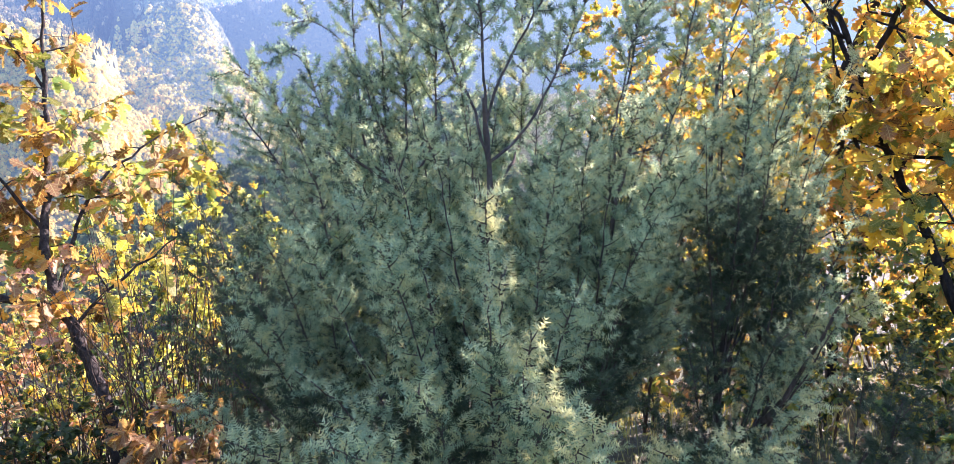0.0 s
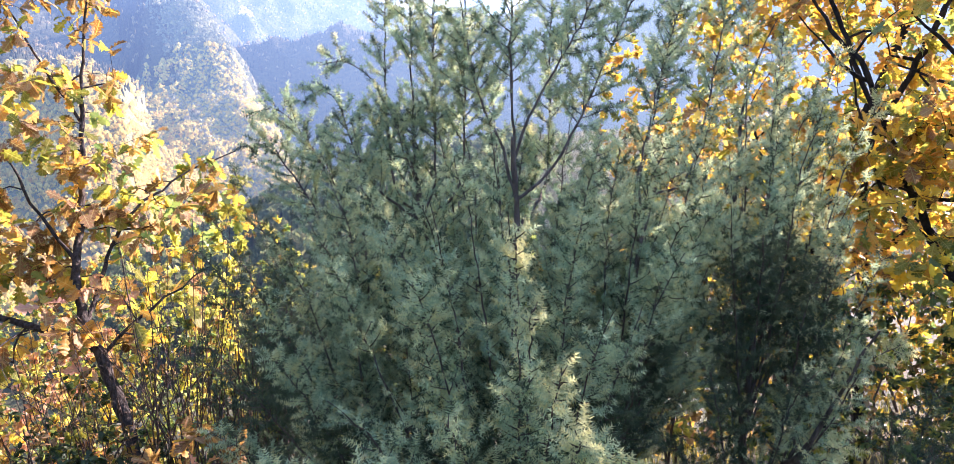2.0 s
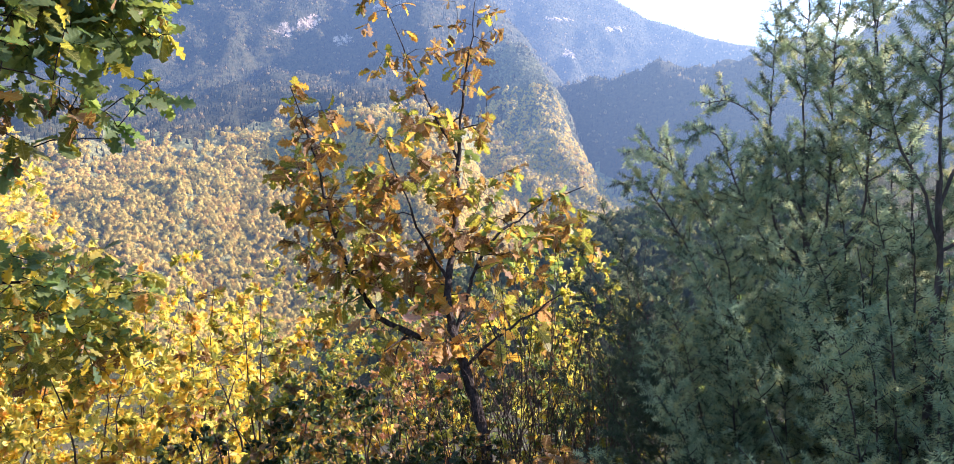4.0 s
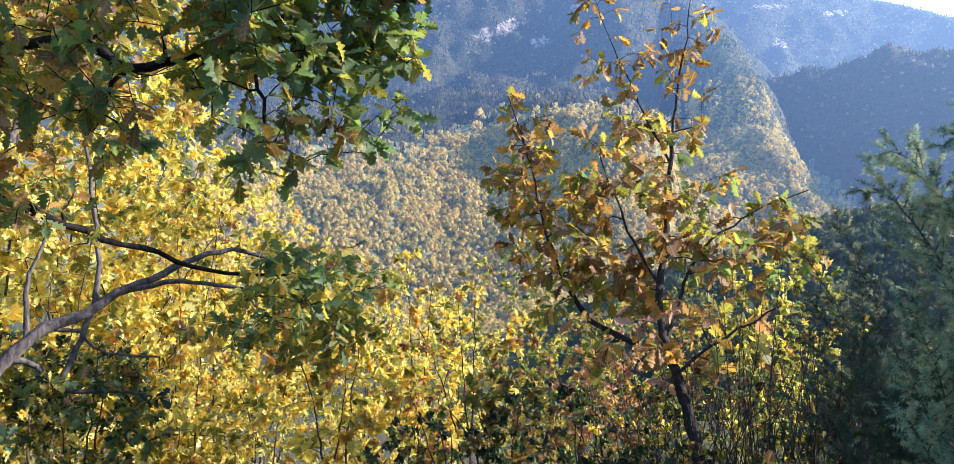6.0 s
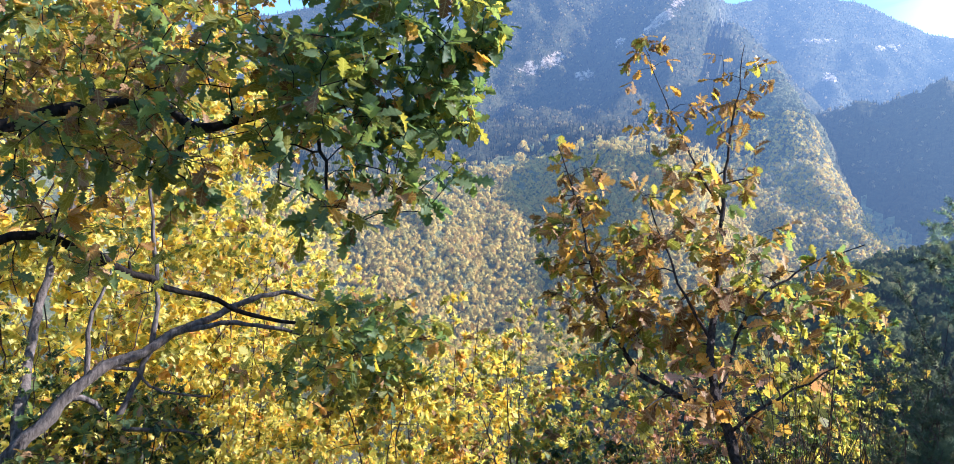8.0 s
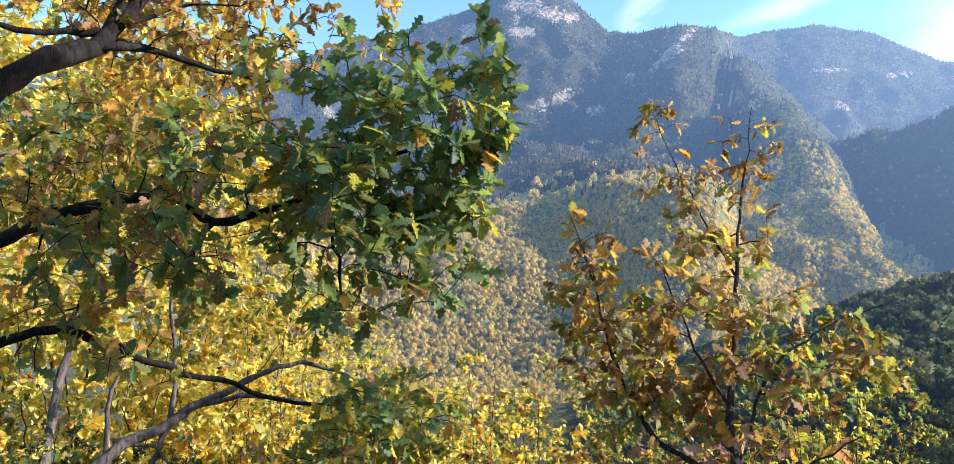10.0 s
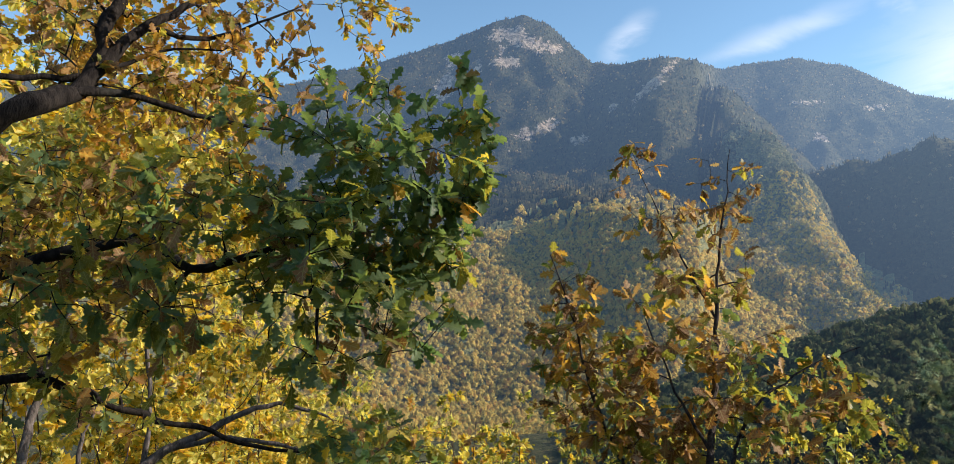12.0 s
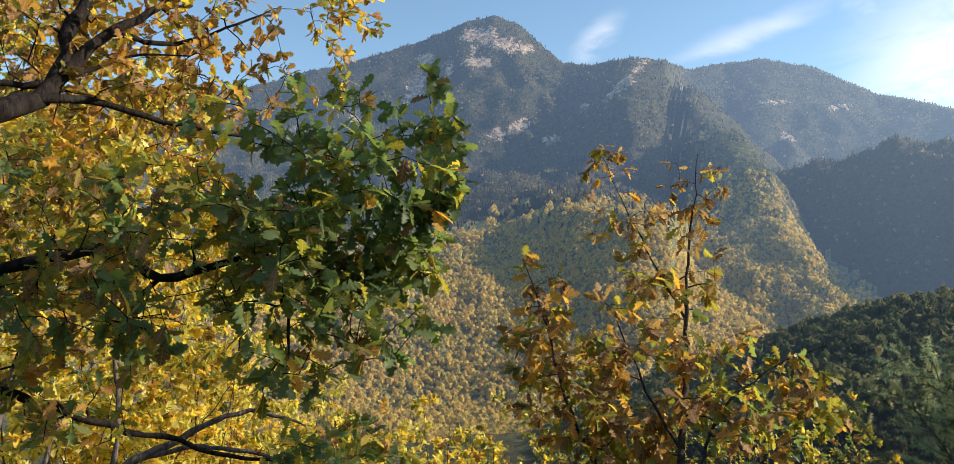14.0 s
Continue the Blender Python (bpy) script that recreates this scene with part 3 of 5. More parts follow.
# upper edge of the golden wood; above it shade is painted in with dark conifers
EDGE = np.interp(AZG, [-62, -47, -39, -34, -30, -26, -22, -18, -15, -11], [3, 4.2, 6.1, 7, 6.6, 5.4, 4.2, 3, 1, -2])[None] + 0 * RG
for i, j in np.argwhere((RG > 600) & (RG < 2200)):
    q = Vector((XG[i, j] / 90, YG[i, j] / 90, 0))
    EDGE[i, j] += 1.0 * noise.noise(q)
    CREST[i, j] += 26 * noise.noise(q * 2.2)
# the spur's crest is left out and stays pale, as if sunlit
SHADED_FACE = (EL > EDGE) & ((CREST > 60) | (EL > 11)) & (RG > 600)
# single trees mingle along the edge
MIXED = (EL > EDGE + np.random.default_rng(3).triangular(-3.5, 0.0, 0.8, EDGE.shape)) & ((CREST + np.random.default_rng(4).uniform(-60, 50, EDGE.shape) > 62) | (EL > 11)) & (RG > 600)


def terrain_height(px, py):
    """Height of the near ground under a place."""
    r, a = math.hypot(px, py), math.degrees(math.atan2(px, py))
    j = int(np.argmin(np.abs(AZG - a)))
    return float(np.interp(r, RG[:, j], ZG[:, j]))


def near_ground_material():
    m, nt, p, _ = material("leaf_litter_soil")
    li = nt.links.new
    geo = nt.nodes.new("ShaderNodeNewGeometry")
    n1 = node(nt, "ShaderNodeTexNoise", Scale=22.0, Detail=8.0, Roughness=0.7)
    n2 = node(nt, "ShaderNodeTexNoise", Scale=1.3, Detail=3.0)
    for n in (n1, n2):
        li(geo.outputs["Position"], n.inputs["Vector"])
    a = ramp(nt, n1.outputs["Fac"], [(0.3, (0.03, 0.022, 0.015)), (0.55, (0.1, 0.065, 0.035)), (0.75, (0.2, 0.13, 0.06))])
    b = ramp(nt, n1.outputs["Fac"], [(0.3, (0.02, 0.03, 0.012)), (0.7, (0.09, 0.1, 0.03))])
    li(mix_rgb(nt, n2.outputs["Fac"], a, b), p.inputs["Base Color"])
    p.inputs["Roughness"].default_value = 0.95
    bump = node(nt, "ShaderNodeBump", Strength=1.0, Distance=0.03)
    li(n1.outputs["Fac"], bump.inputs["Height"])
    li(bump.outputs["Normal"], p.inputs["Normal"])
    return m


def painted_haze(nt, out, shader, glow, strength):
    """Far land with haze painted on as faint blue emission, growing across the valley and sunwards."""
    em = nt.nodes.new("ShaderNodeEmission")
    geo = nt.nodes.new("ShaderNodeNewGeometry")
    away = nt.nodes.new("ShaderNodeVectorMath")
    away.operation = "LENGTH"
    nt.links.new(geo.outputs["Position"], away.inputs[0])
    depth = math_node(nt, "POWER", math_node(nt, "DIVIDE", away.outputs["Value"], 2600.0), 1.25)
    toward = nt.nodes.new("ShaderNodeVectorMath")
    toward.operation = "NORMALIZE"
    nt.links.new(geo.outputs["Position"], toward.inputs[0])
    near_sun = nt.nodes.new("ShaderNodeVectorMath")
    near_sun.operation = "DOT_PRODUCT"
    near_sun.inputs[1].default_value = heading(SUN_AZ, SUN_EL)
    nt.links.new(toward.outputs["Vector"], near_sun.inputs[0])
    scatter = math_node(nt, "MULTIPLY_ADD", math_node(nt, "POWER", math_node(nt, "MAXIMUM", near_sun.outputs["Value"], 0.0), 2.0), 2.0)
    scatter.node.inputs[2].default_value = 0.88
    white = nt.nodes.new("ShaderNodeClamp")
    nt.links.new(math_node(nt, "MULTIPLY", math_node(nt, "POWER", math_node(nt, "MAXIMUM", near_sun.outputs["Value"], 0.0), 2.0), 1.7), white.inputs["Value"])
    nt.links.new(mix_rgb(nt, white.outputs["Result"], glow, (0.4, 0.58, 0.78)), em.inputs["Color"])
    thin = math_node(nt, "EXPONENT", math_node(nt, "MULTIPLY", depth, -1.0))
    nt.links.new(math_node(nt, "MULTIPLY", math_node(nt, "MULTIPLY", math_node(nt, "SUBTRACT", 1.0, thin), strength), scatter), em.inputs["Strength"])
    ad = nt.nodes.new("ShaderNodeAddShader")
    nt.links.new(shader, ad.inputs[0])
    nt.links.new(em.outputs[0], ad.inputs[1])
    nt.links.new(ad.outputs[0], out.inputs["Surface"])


def land_material(name, rock_share, glow, strength, lift=1.0):
    m, nt, p, out = material(name)
    li = nt.links.new
    geo = nt.nodes.new("ShaderNodeNewGeometry")
    n1 = node(nt, "ShaderNodeTexNoise", Scale=0.1, Detail=8.0, Roughness=0.75)
    n2 = node(nt, "ShaderNodeTexNoise", Scale=0.006, Detail=5.0)
    mp = nt.nodes.new("ShaderNodeMapping")
    mp.inputs["Scale"].default_value = (1, 1, 0.22)
    li(geo.outputs["Position"], mp.inputs["Vector"])
    n3 = node(nt, "ShaderNodeTexNoise", Scale=0.07, Detail=9.0, Roughness=0.78)
    li(mp.outputs["Vector"], n3.inputs["Vector"])
    for n in (n1, n2):
        li(geo.outputs["Position"], n.inputs["Vector"])
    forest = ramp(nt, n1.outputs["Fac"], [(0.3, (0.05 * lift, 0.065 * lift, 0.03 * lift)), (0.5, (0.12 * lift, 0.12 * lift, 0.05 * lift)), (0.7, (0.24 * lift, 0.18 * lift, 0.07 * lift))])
    rock = ramp(nt, n3.outputs["Fac"], [(0.35, (0.06, 0.055, 0.038)), (0.47, (0.24, 0.185, 0.125)), (0.6, (0.56, 0.43, 0.3))])
    sep = nt.nodes.new("ShaderNodeSeparateXYZ")
    li(geo.outputs["Normal"], sep.inputs["Vector"])
    steep = math_node(nt, "SUBTRACT", 1.0, sep.outputs["Z"])
    f = math_node(nt, "ADD", steep, math_node(nt, "MULTIPLY", math_node(nt, "SUBTRACT", n2.outputs["Fac"], 0.5), 0.9))
    f = math_node(nt, "ADD", f, math_node(nt, "MULTIPLY", math_node(nt, "SUBTRACT", n3.outputs["Fac"], 0.5), 0.5))
    ra = nt.nodes.new("ShaderNodeMapRange")
    ra.inputs["From Min"].default_value, ra.inputs["From Max"].default_value = 0.62 - rock_share, 0.72 - rock_share
    li(f, ra.inputs["Value"])
    at = nt.nodes.new("ShaderNodeAttribute")
    at.attribute_name = "rock"
    bare = nt.nodes.new("ShaderNodeMapRange")
    bare.inputs["From Min"].default_value, bare.inputs["From Max"].default_value = 0.28, 0.5
    li(math_node(nt, "ADD", at.outputs["Fac"], math_node(nt, "MULTIPLY", math_node(nt, "SUBTRACT", n3.outputs["Fac"], 0.5), 2.6)), bare.inputs["Value"])
    either = math_node(nt, "MAXIMUM", ra.outputs["Result"], bare.outputs["Result"])
    li(mix_rgb(nt, either, forest, rock), p.inputs["Base Color"])
    p.inputs["Roughness"].default_value = 0.95
    p.inputs["Specular IOR Level"].default_value = 0.1
    bump = node(nt, "ShaderNodeBump", Strength=1.0, Distance=12.0)
    li(n3.outputs["Fac"], bump.inputs["Height"])
    li(bump.outputs["Normal"], p.inputs["Normal"])
    painted_haze(nt, out, p.outputs[0], glow, strength)
    return m


# colour and strength of the haze put into the land's emission
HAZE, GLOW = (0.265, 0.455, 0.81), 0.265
SOIL = near_ground_material()
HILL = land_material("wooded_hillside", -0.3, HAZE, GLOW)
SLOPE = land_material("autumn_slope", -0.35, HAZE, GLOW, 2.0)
# forest floor darkened against the slope's to paint the face in shade
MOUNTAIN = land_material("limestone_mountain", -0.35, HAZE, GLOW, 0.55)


def make_ground():
    nr, na = RG.shape
    v = np.stack([XG, YG, ZG], -1).reshape(-1, 3)
    i = np.arange(nr - 1)[:, None] * na
    j = np.arange(na - 1)[None]
    f = np.stack([i + j, i + na + j, i + na + j + 1, i + j + 1], -1).reshape(-1, 4)
    rc = RG[:-1, :-1].ravel()
    mi = np.where(rc < 25, 0, np.where(rc < 600, 1, np.where(~SHADED_FACE[:-1, :-1].ravel(), 2, 3)))
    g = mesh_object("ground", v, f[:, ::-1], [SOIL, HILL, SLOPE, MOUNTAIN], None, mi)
    g.data.attributes.new("rock", "FLOAT", "POINT").data.foreach_set("value", ROCK.astype(np.float32).ravel())
    tagged(g, "wooded hillside falling to a valley under limestone mountains", "ground", kind="structure")


make_ground()


def canopy_material(name, stops, glow):
    m, nt, p, out = material(name)
    li = nt.links.new
    geo = nt.nodes.new("ShaderNodeNewGeometry")
    big = node(nt, "ShaderNodeTexNoise", Scale=0.012, Detail=3.0)
    fine = node(nt, "ShaderNodeTexNoise", Scale=0.9, Detail=5.0, Roughness=0.7)
    for n in (big, fine):
        li(geo.outputs["Position"], n.inputs["Vector"])
    f = math_node(nt, "ADD", math_node(nt, "MULTIPLY", geo.outputs["Random Per Island"], 0.3), math_node(nt, "MULTIPLY", big.outputs["Fac"], 0.3))
    crown = node(nt, "ShaderNodeTexNoise", Scale=0.11, Detail=1.0)
    li(geo.outputs["Position"], crown.inputs["Vector"])
    f = math_node(nt, "ADD", f, math_node(nt, "MULTIPLY", math_node(nt, "SUBTRACT", crown.outputs["Fac"], 0.27), 0.9))
    col = ramp(nt, f, stops)
    col = mix_rgb(nt, math_node(nt, "MULTIPLY", fine.outputs["Fac"], 0.7), col, (0.5, 0.5, 0.5), "MULTIPLY")
    li(col, p.inputs["Base Color"])
    p.inputs["Roughness"].default_value = 0.9
    p.inputs["Specular IOR Level"].default_value = 0.15
    bump = node(nt, "ShaderNodeBump", Strength=1.0, Distance=1.2)
    li(fine.outputs["Fac"], bump.inputs["Height"])
    li(bump.outputs["Normal"], p.inputs["Normal"])
    tr = nt.nodes.new("ShaderNodeBsdfTranslucent")
    li(col, tr.inputs["Color"])
    mx = nt.nodes.new("ShaderNodeMixShader")
    mx.inputs[0].default_value = 0.5
    li(p.outputs[0], mx.inputs[1])
    li(tr.outputs[0], mx.inputs[2])
    painted_haze(nt, out, mx.outputs[0], HAZE, glow)
    return m


AUTUMN = [(0.18, (0.15, 0.18, 0.06)), (0.33, (0.46, 0.39, 0.11)), (0.48, (0.83, 0.62, 0.15)), (0.68, (0.82, 0.55, 0.13)), (0.85, (0.62, 0.33, 0.11))]
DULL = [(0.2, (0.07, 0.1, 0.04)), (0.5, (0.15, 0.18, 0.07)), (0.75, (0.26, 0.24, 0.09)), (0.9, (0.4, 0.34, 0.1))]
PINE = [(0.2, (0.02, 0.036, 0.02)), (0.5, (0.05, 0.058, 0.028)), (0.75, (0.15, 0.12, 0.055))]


def crown_base(kind):
    """Vertices and faces of a crown one unit across: a cone of boughs, or tufts of foliage set about an egg."""
    if kind == "cone":
        bm = bmesh.new()
        bmesh.ops.create_cone(bm, cap_ends=False, segments=4, radius1=0.34, radius2=0.03, depth=1.0)
        bmesh.ops.triangulate(bm, faces=bm.faces[:])
        v = np.array([q.co[:] for q in bm.verts])
        f = np.array([[q.index for q in t.verts] for t in bm.faces])
        bm.free()
        return v, f
    rng = np.random.default_rng(17)
    n, half = {"full": (22, 0.2), "tufted": (11, 0.28)}[kind]
    v, f = [], []
    for i in range(n):
        z = 1 - 1.55 * (i + 0.5) / n
        a = i * 2.4
        out = np.array([math.cos(a) * math.sqrt(max(0, 1 - z * z)), math.sin(a) * math.sqrt(max(0, 1 - z * z)), z])
        tilt = unit(out + rng.normal(0, 0.35, 3))
        x = unit(np.cross(tilt, np.array([0.3, 0.2, 1.0])))
        y = np.cross(tilt, x)
        c = out * 0.5 * rng.uniform(0.6, 1.0)
        for sx, sy in ((-1, -0.4), (0.5, -1), (1, 0.5), (-0.4, 1)):
            v.append(c + (x * sx * rng.uniform(0.6, 1.2) + y * sy * rng.uniform(0.6, 1.2)) * half)
        b = 4 * i
        f += [(b, b + 1, b + 2), (b, b + 2, b + 3)]
    return np.array(v), np.array(f)


def forest(name, label, mat, kind, r_range, az_range, count, size, seed, max_steep, along=None):
    """Crowns on the slopes, spread evenly over their area."""
    rng = np.random.default_rng(seed)
    P = np.stack([XG, YG, ZG], -1)
    du, dv = P[1:, :-1] - P[:-1, :-1], P[:-1, 1:] - P[:-1, :-1]
    nrm = np.cross(dv, du)
    area = np.linalg.norm(nrm, axis=-1)
    steep = 1 - np.abs(nrm[..., 2]) / (area + 1e-9)
    rc, ac = RG[:-1, :-1], np.broadcast_to(AZG[None, :-1], area.shape)
    ok = (rc > r_range[0]) & (rc < r_range[1]) & (ac > az_range[0]) & (ac < az_range[1]) & (steep < max_steep) & (~ROCKY[:-1, :-1] | (np.random.default_rng(seed).uniform(0, 1, area.shape) < 0.12))
    shade = MIXED[:-1, :-1]
    if along == "open":
        ok &= ~shade
    elif along == "flank":
        ok &= shade
    elif along is not None:
        ok &= CREST[:-1, :-1] < along
    w = np.where(ok, area, 0).ravel()
    pick = rng.choice(len(w), count, p=w / w.sum())
    i, j = np.unravel_index(pick, area.shape)
    u, t = rng.uniform(0, 1, (2, count))
    c = P[i, j] + du[i, j] * u[:, None] + dv[i, j] * t[:, None]
    n = len(c)
    v, f = crown_base(kind)
    s = rng.uniform(size[0], size[1], n)[:, None, None] * np.concatenate([rng.uniform(0.8, 1.2, (n, 1, 2)), rng.uniform(0.9, 1.5, (n, 1, 1)) * (1.25 if kind == "cone" else 1)], -1)
    jig = rng.uniform(0.75, 1.3, (n, len(v), 1)) if kind != "cone" else rng.uniform(0.9, 1.1, (n, len(v), 1))
    ang = rng.uniform(0, 6.28, n)
    ca, sa = np.cos(ang)[:, None], np.sin(ang)[:, None]
    q = v[None] * jig
    q = np.stack([q[..., 0] * ca - q[..., 1] * sa, q[..., 0] * sa + q[..., 1] * ca, q[..., 2]], -1) * s
    q += c[:, None] + np.array([0, 0, 1.0]) * (s[:, :, 2:3] * 0.38)
    faces = (f[None] + np.arange(n)[:, None, None] * len(v)).reshape(-1, 3)
    ob = mesh_object(name, q.reshape(-1, 3), faces, [mat])
    if kind != "cone":
        # foliage is shaded as one rounded crown
        mid = c[:, None] + np.array([0, 0, 1.0]) * (s[:, :, 2:3] * 0.2)
        ob.data.normals_split_custom_set_from_vertices(unit(q - mid).reshape(-1, 3).tolist())
    tagged(ob, label, "forest", kind="stuff")


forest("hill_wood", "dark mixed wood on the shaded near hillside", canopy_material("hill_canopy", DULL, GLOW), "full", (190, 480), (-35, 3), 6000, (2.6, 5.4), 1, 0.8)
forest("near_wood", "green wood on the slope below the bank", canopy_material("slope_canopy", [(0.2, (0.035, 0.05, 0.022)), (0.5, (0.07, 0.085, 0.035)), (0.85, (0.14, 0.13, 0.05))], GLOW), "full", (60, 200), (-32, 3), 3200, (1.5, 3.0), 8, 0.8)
forest("pine_wood", "dark pines among the hillside wood", canopy_material("hill_pine", PINE, GLOW), "cone", (240, 480), (-35, 3), 130, (3, 4.5), 2, 0.8)
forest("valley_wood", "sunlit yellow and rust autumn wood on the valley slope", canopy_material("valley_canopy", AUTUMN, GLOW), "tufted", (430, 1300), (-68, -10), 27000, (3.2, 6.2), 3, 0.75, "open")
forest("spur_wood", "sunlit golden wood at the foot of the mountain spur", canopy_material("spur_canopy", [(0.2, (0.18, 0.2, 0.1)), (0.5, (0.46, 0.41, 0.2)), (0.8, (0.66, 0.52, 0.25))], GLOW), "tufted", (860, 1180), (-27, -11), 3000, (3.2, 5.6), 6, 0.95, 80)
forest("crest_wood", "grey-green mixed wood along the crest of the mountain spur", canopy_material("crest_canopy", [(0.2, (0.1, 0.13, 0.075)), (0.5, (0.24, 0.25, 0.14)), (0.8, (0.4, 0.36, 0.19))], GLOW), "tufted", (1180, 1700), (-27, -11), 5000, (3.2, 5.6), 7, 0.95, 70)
forest("mountain_wood", "conifer wood on the mountain face, shade put into its dark colour", canopy_material("mountain_pine", PINE, GLOW), "cone", (850, 3500), (-72, 14), 42000, (3.5, 7.5), 4, 0.85, "flank")
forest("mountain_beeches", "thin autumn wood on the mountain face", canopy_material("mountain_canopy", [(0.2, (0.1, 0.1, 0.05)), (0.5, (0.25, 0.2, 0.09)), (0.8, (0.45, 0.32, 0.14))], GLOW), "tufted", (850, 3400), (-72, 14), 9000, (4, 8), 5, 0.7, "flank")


# ---- the junipers ----
def sprig_mesh(rng, length, whorls):
    """A shoot: a thin axis with whorls of three pointed needles, closing to a star at the tip."""
    up = np.array([0, 1.0, 0])
    at = lambda q: np.array([0.004 * math.sin(3 * q), q * length, 0.008 * math.sin(2 * q)])
    v = [at(q) for i in range(whorls) for q in (i / whorls, (i + 0.7) / whorls)]
    f = [(2 * i + 1, 2 * i + 2, 2 * i) for i in range(whorls - 1)]
    for i in range(whorls):
        for k in range(3):
            a = k * 2.094 + (i % 2) * 1.047 + rng.uniform(-0.3, 0.3)
            d = unit(np.array([math.cos(a), 0, math.sin(a)]) + up * (rng.uniform(0.2, 0.6) + 1.0 * ((i + 0.5) / whorls) ** 4))
            f.append((2 * i, 2 * i + 1, len(v)))
            v.append(v[2 * i] + d * rng.uniform(0.0095, 0.014))
    return np.array(v), np.array(f)


SPRIG_RNG = np.random.default_rng(5)
SPRIGS = [sprig_mesh(SPRIG_RNG, length, whorls) for length, whorls in ((0.015, 4), (0.02, 5), (0.026, 6), (0.034, 8))]


def juniper(name, base, stems, boughs, seed, mat, label, near, group="", bright=(), dim=()):
    """stems: bare wood as lines; boughs: (tip or line, reach of the side branchlets, spacing between them)."""
    p = Plant(seed, 0.07)
    rng = p.rng
    for pts, r0, r1 in stems:
        p.limb(pts, r0, r1, 7)
    b = np.array(base)
    wood = np.array(p.pos)
    pos, way, sel = [], [], []
    for tip, reach, gap in boughs:
        if isinstance(tip, list):
            pts = [np.array(q, float) for q in tip]
            join = wood[np.argmin(np.linalg.norm(wood - pts[0] + np.array([0, 0, 0.12]), axis=1))]
            line = smooth_line([join] + pts, 0.012) if np.linalg.norm(join - pts[0]) > 0.02 else smooth_line(pts, 0.012)
            bare = 0.3
        else:
            tip = np.array(tip)
            start = wood[np.argmin(np.linalg.norm(wood - (b * 0.45 + tip * 0.55) + np.array([0, 0, 0.25]), axis=1))]
            ctl = start + (tip - start) * np.array([0.6, 0.6, 0.35])
            s = np.linspace(0, 1, 12)[:, None]
            line = start * (1 - s) ** 2 + ctl * 2 * s * (1 - s) + tip * s ** 2
            line[-1] = tip + (unit((tip - b) * np.array([1, 1, 0])) * 0.06 + np.array([0, 0, -0.03])) * rng.uniform(0.3, 1.1)
            line = smooth_line(line[[0, 3, 6, 9, 11]], 0.012)
            bare = 0.22
        n = len(line)
        p.limb(line[np.linspace(0, n - 1, max(4, n // 5)).astype(int)], 0.0042, 0.001, 5, 0.1)
        length = 0.012 * n
        turn = rng.uniform(0, 6.28)
        for at in np.arange(bare * length, length, gap):
            q = at / length
            i = min(int(q * (n - 1)), n - 2)
            t = unit(line[i + 1] - line[i])
            turn += 2.4 + rng.normal(0, 0.3)
            if noise.noise(Vector(line[i] * 9.0)) < -0.22:
                continue
            ref = unit(np.cross(t, np.array([0.31, 0.17, 0.94])))
            side = ref * math.cos(turn) + np.cross(t, ref) * math.sin(turn)
            ln = max(0.02, reach * (1.08 - q) ** 0.7 * rng.uniform(0.45, 1.15))
            d = unit(t * 0.5 + side * rng.uniform(0.8, 1.3) + np.array([0, 0, 0.1]))
            end = line[i] + d * ln + (t * 0.22 + np.array([0, 0, rng.uniform(-0.08, 0.12)])) * ln
            u = np.linspace(0, 1, 5)[:, None]
            twig = line[i] * (1 - u) ** 2 + (line[i] + d * ln * 0.55) * 2 * u * (1 - u) + end * u * u
            p.twigs.append((twig, np.linspace(0.0017, 0.0007, 5), 4))
            count = max(2, int(ln / 0.0055))
            for k in range(count):
                w = (k + rng.uniform(0.2, 0.9)) / count
                if w < 0.12:
                    continue
                x = w * 4
                j = min(int(x), 3)
                dv = unit(twig[j + 1] - twig[j])
                c = twig[j] + (twig[j + 1] - twig[j]) * (x - j)
                if k % 3 == 2:
                    pos.append(c), way.append(dv)
                else:
                    o = rng.normal(0, 1, 3)
                    pos.append(c), way.append(unit(dv * 0.8 + unit(o - dv * o.dot(dv)) * 0.75 + np.array([0, 0, 0.15])))
                sel.append(rng.integers(len(SPRIGS)))
            pos.append(end), way.append(unit(twig[4] - twig[3])), sel.append(2)
        for i in range(int(n * 0.3), n - 1, 2):
            d = unit(line[i + 1] - line[i])
            pos.append(line[i]), way.append(unit(d * 0.7 + unit(rng.normal(0, 1, 3)) * 0.6)), sel.append(1)
    root = p.build(name, base, JBARK, JBARK, ["stem"] * len(stems) + ["bough"])
    pos, way, sel = np.array(pos) - b, np.array(way), np.array(sel)
    x = unit(np.cross(way, unit(rng.normal(0, 1, way.shape))))
    z = np.cross(x, way)
    order = np.argsort(np.linalg.norm(pos + b - np.array(near), axis=1))
    single, rest = order[:300], order[300:]
    tones = [mat, NEEDLE_SUNLIT, NEEDLE_SHADED]
    tone = rng.choice(3, len(pos), p=(0.66, 0.17, 0.17) if mat is not NEEDLE_SHADED else (0.97, 0.03, 0.0))
    # painted sunlight: nearly all sprigs close to these tips turn pale
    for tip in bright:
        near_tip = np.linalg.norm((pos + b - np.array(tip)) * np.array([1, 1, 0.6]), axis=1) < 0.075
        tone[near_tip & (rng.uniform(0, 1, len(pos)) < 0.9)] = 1
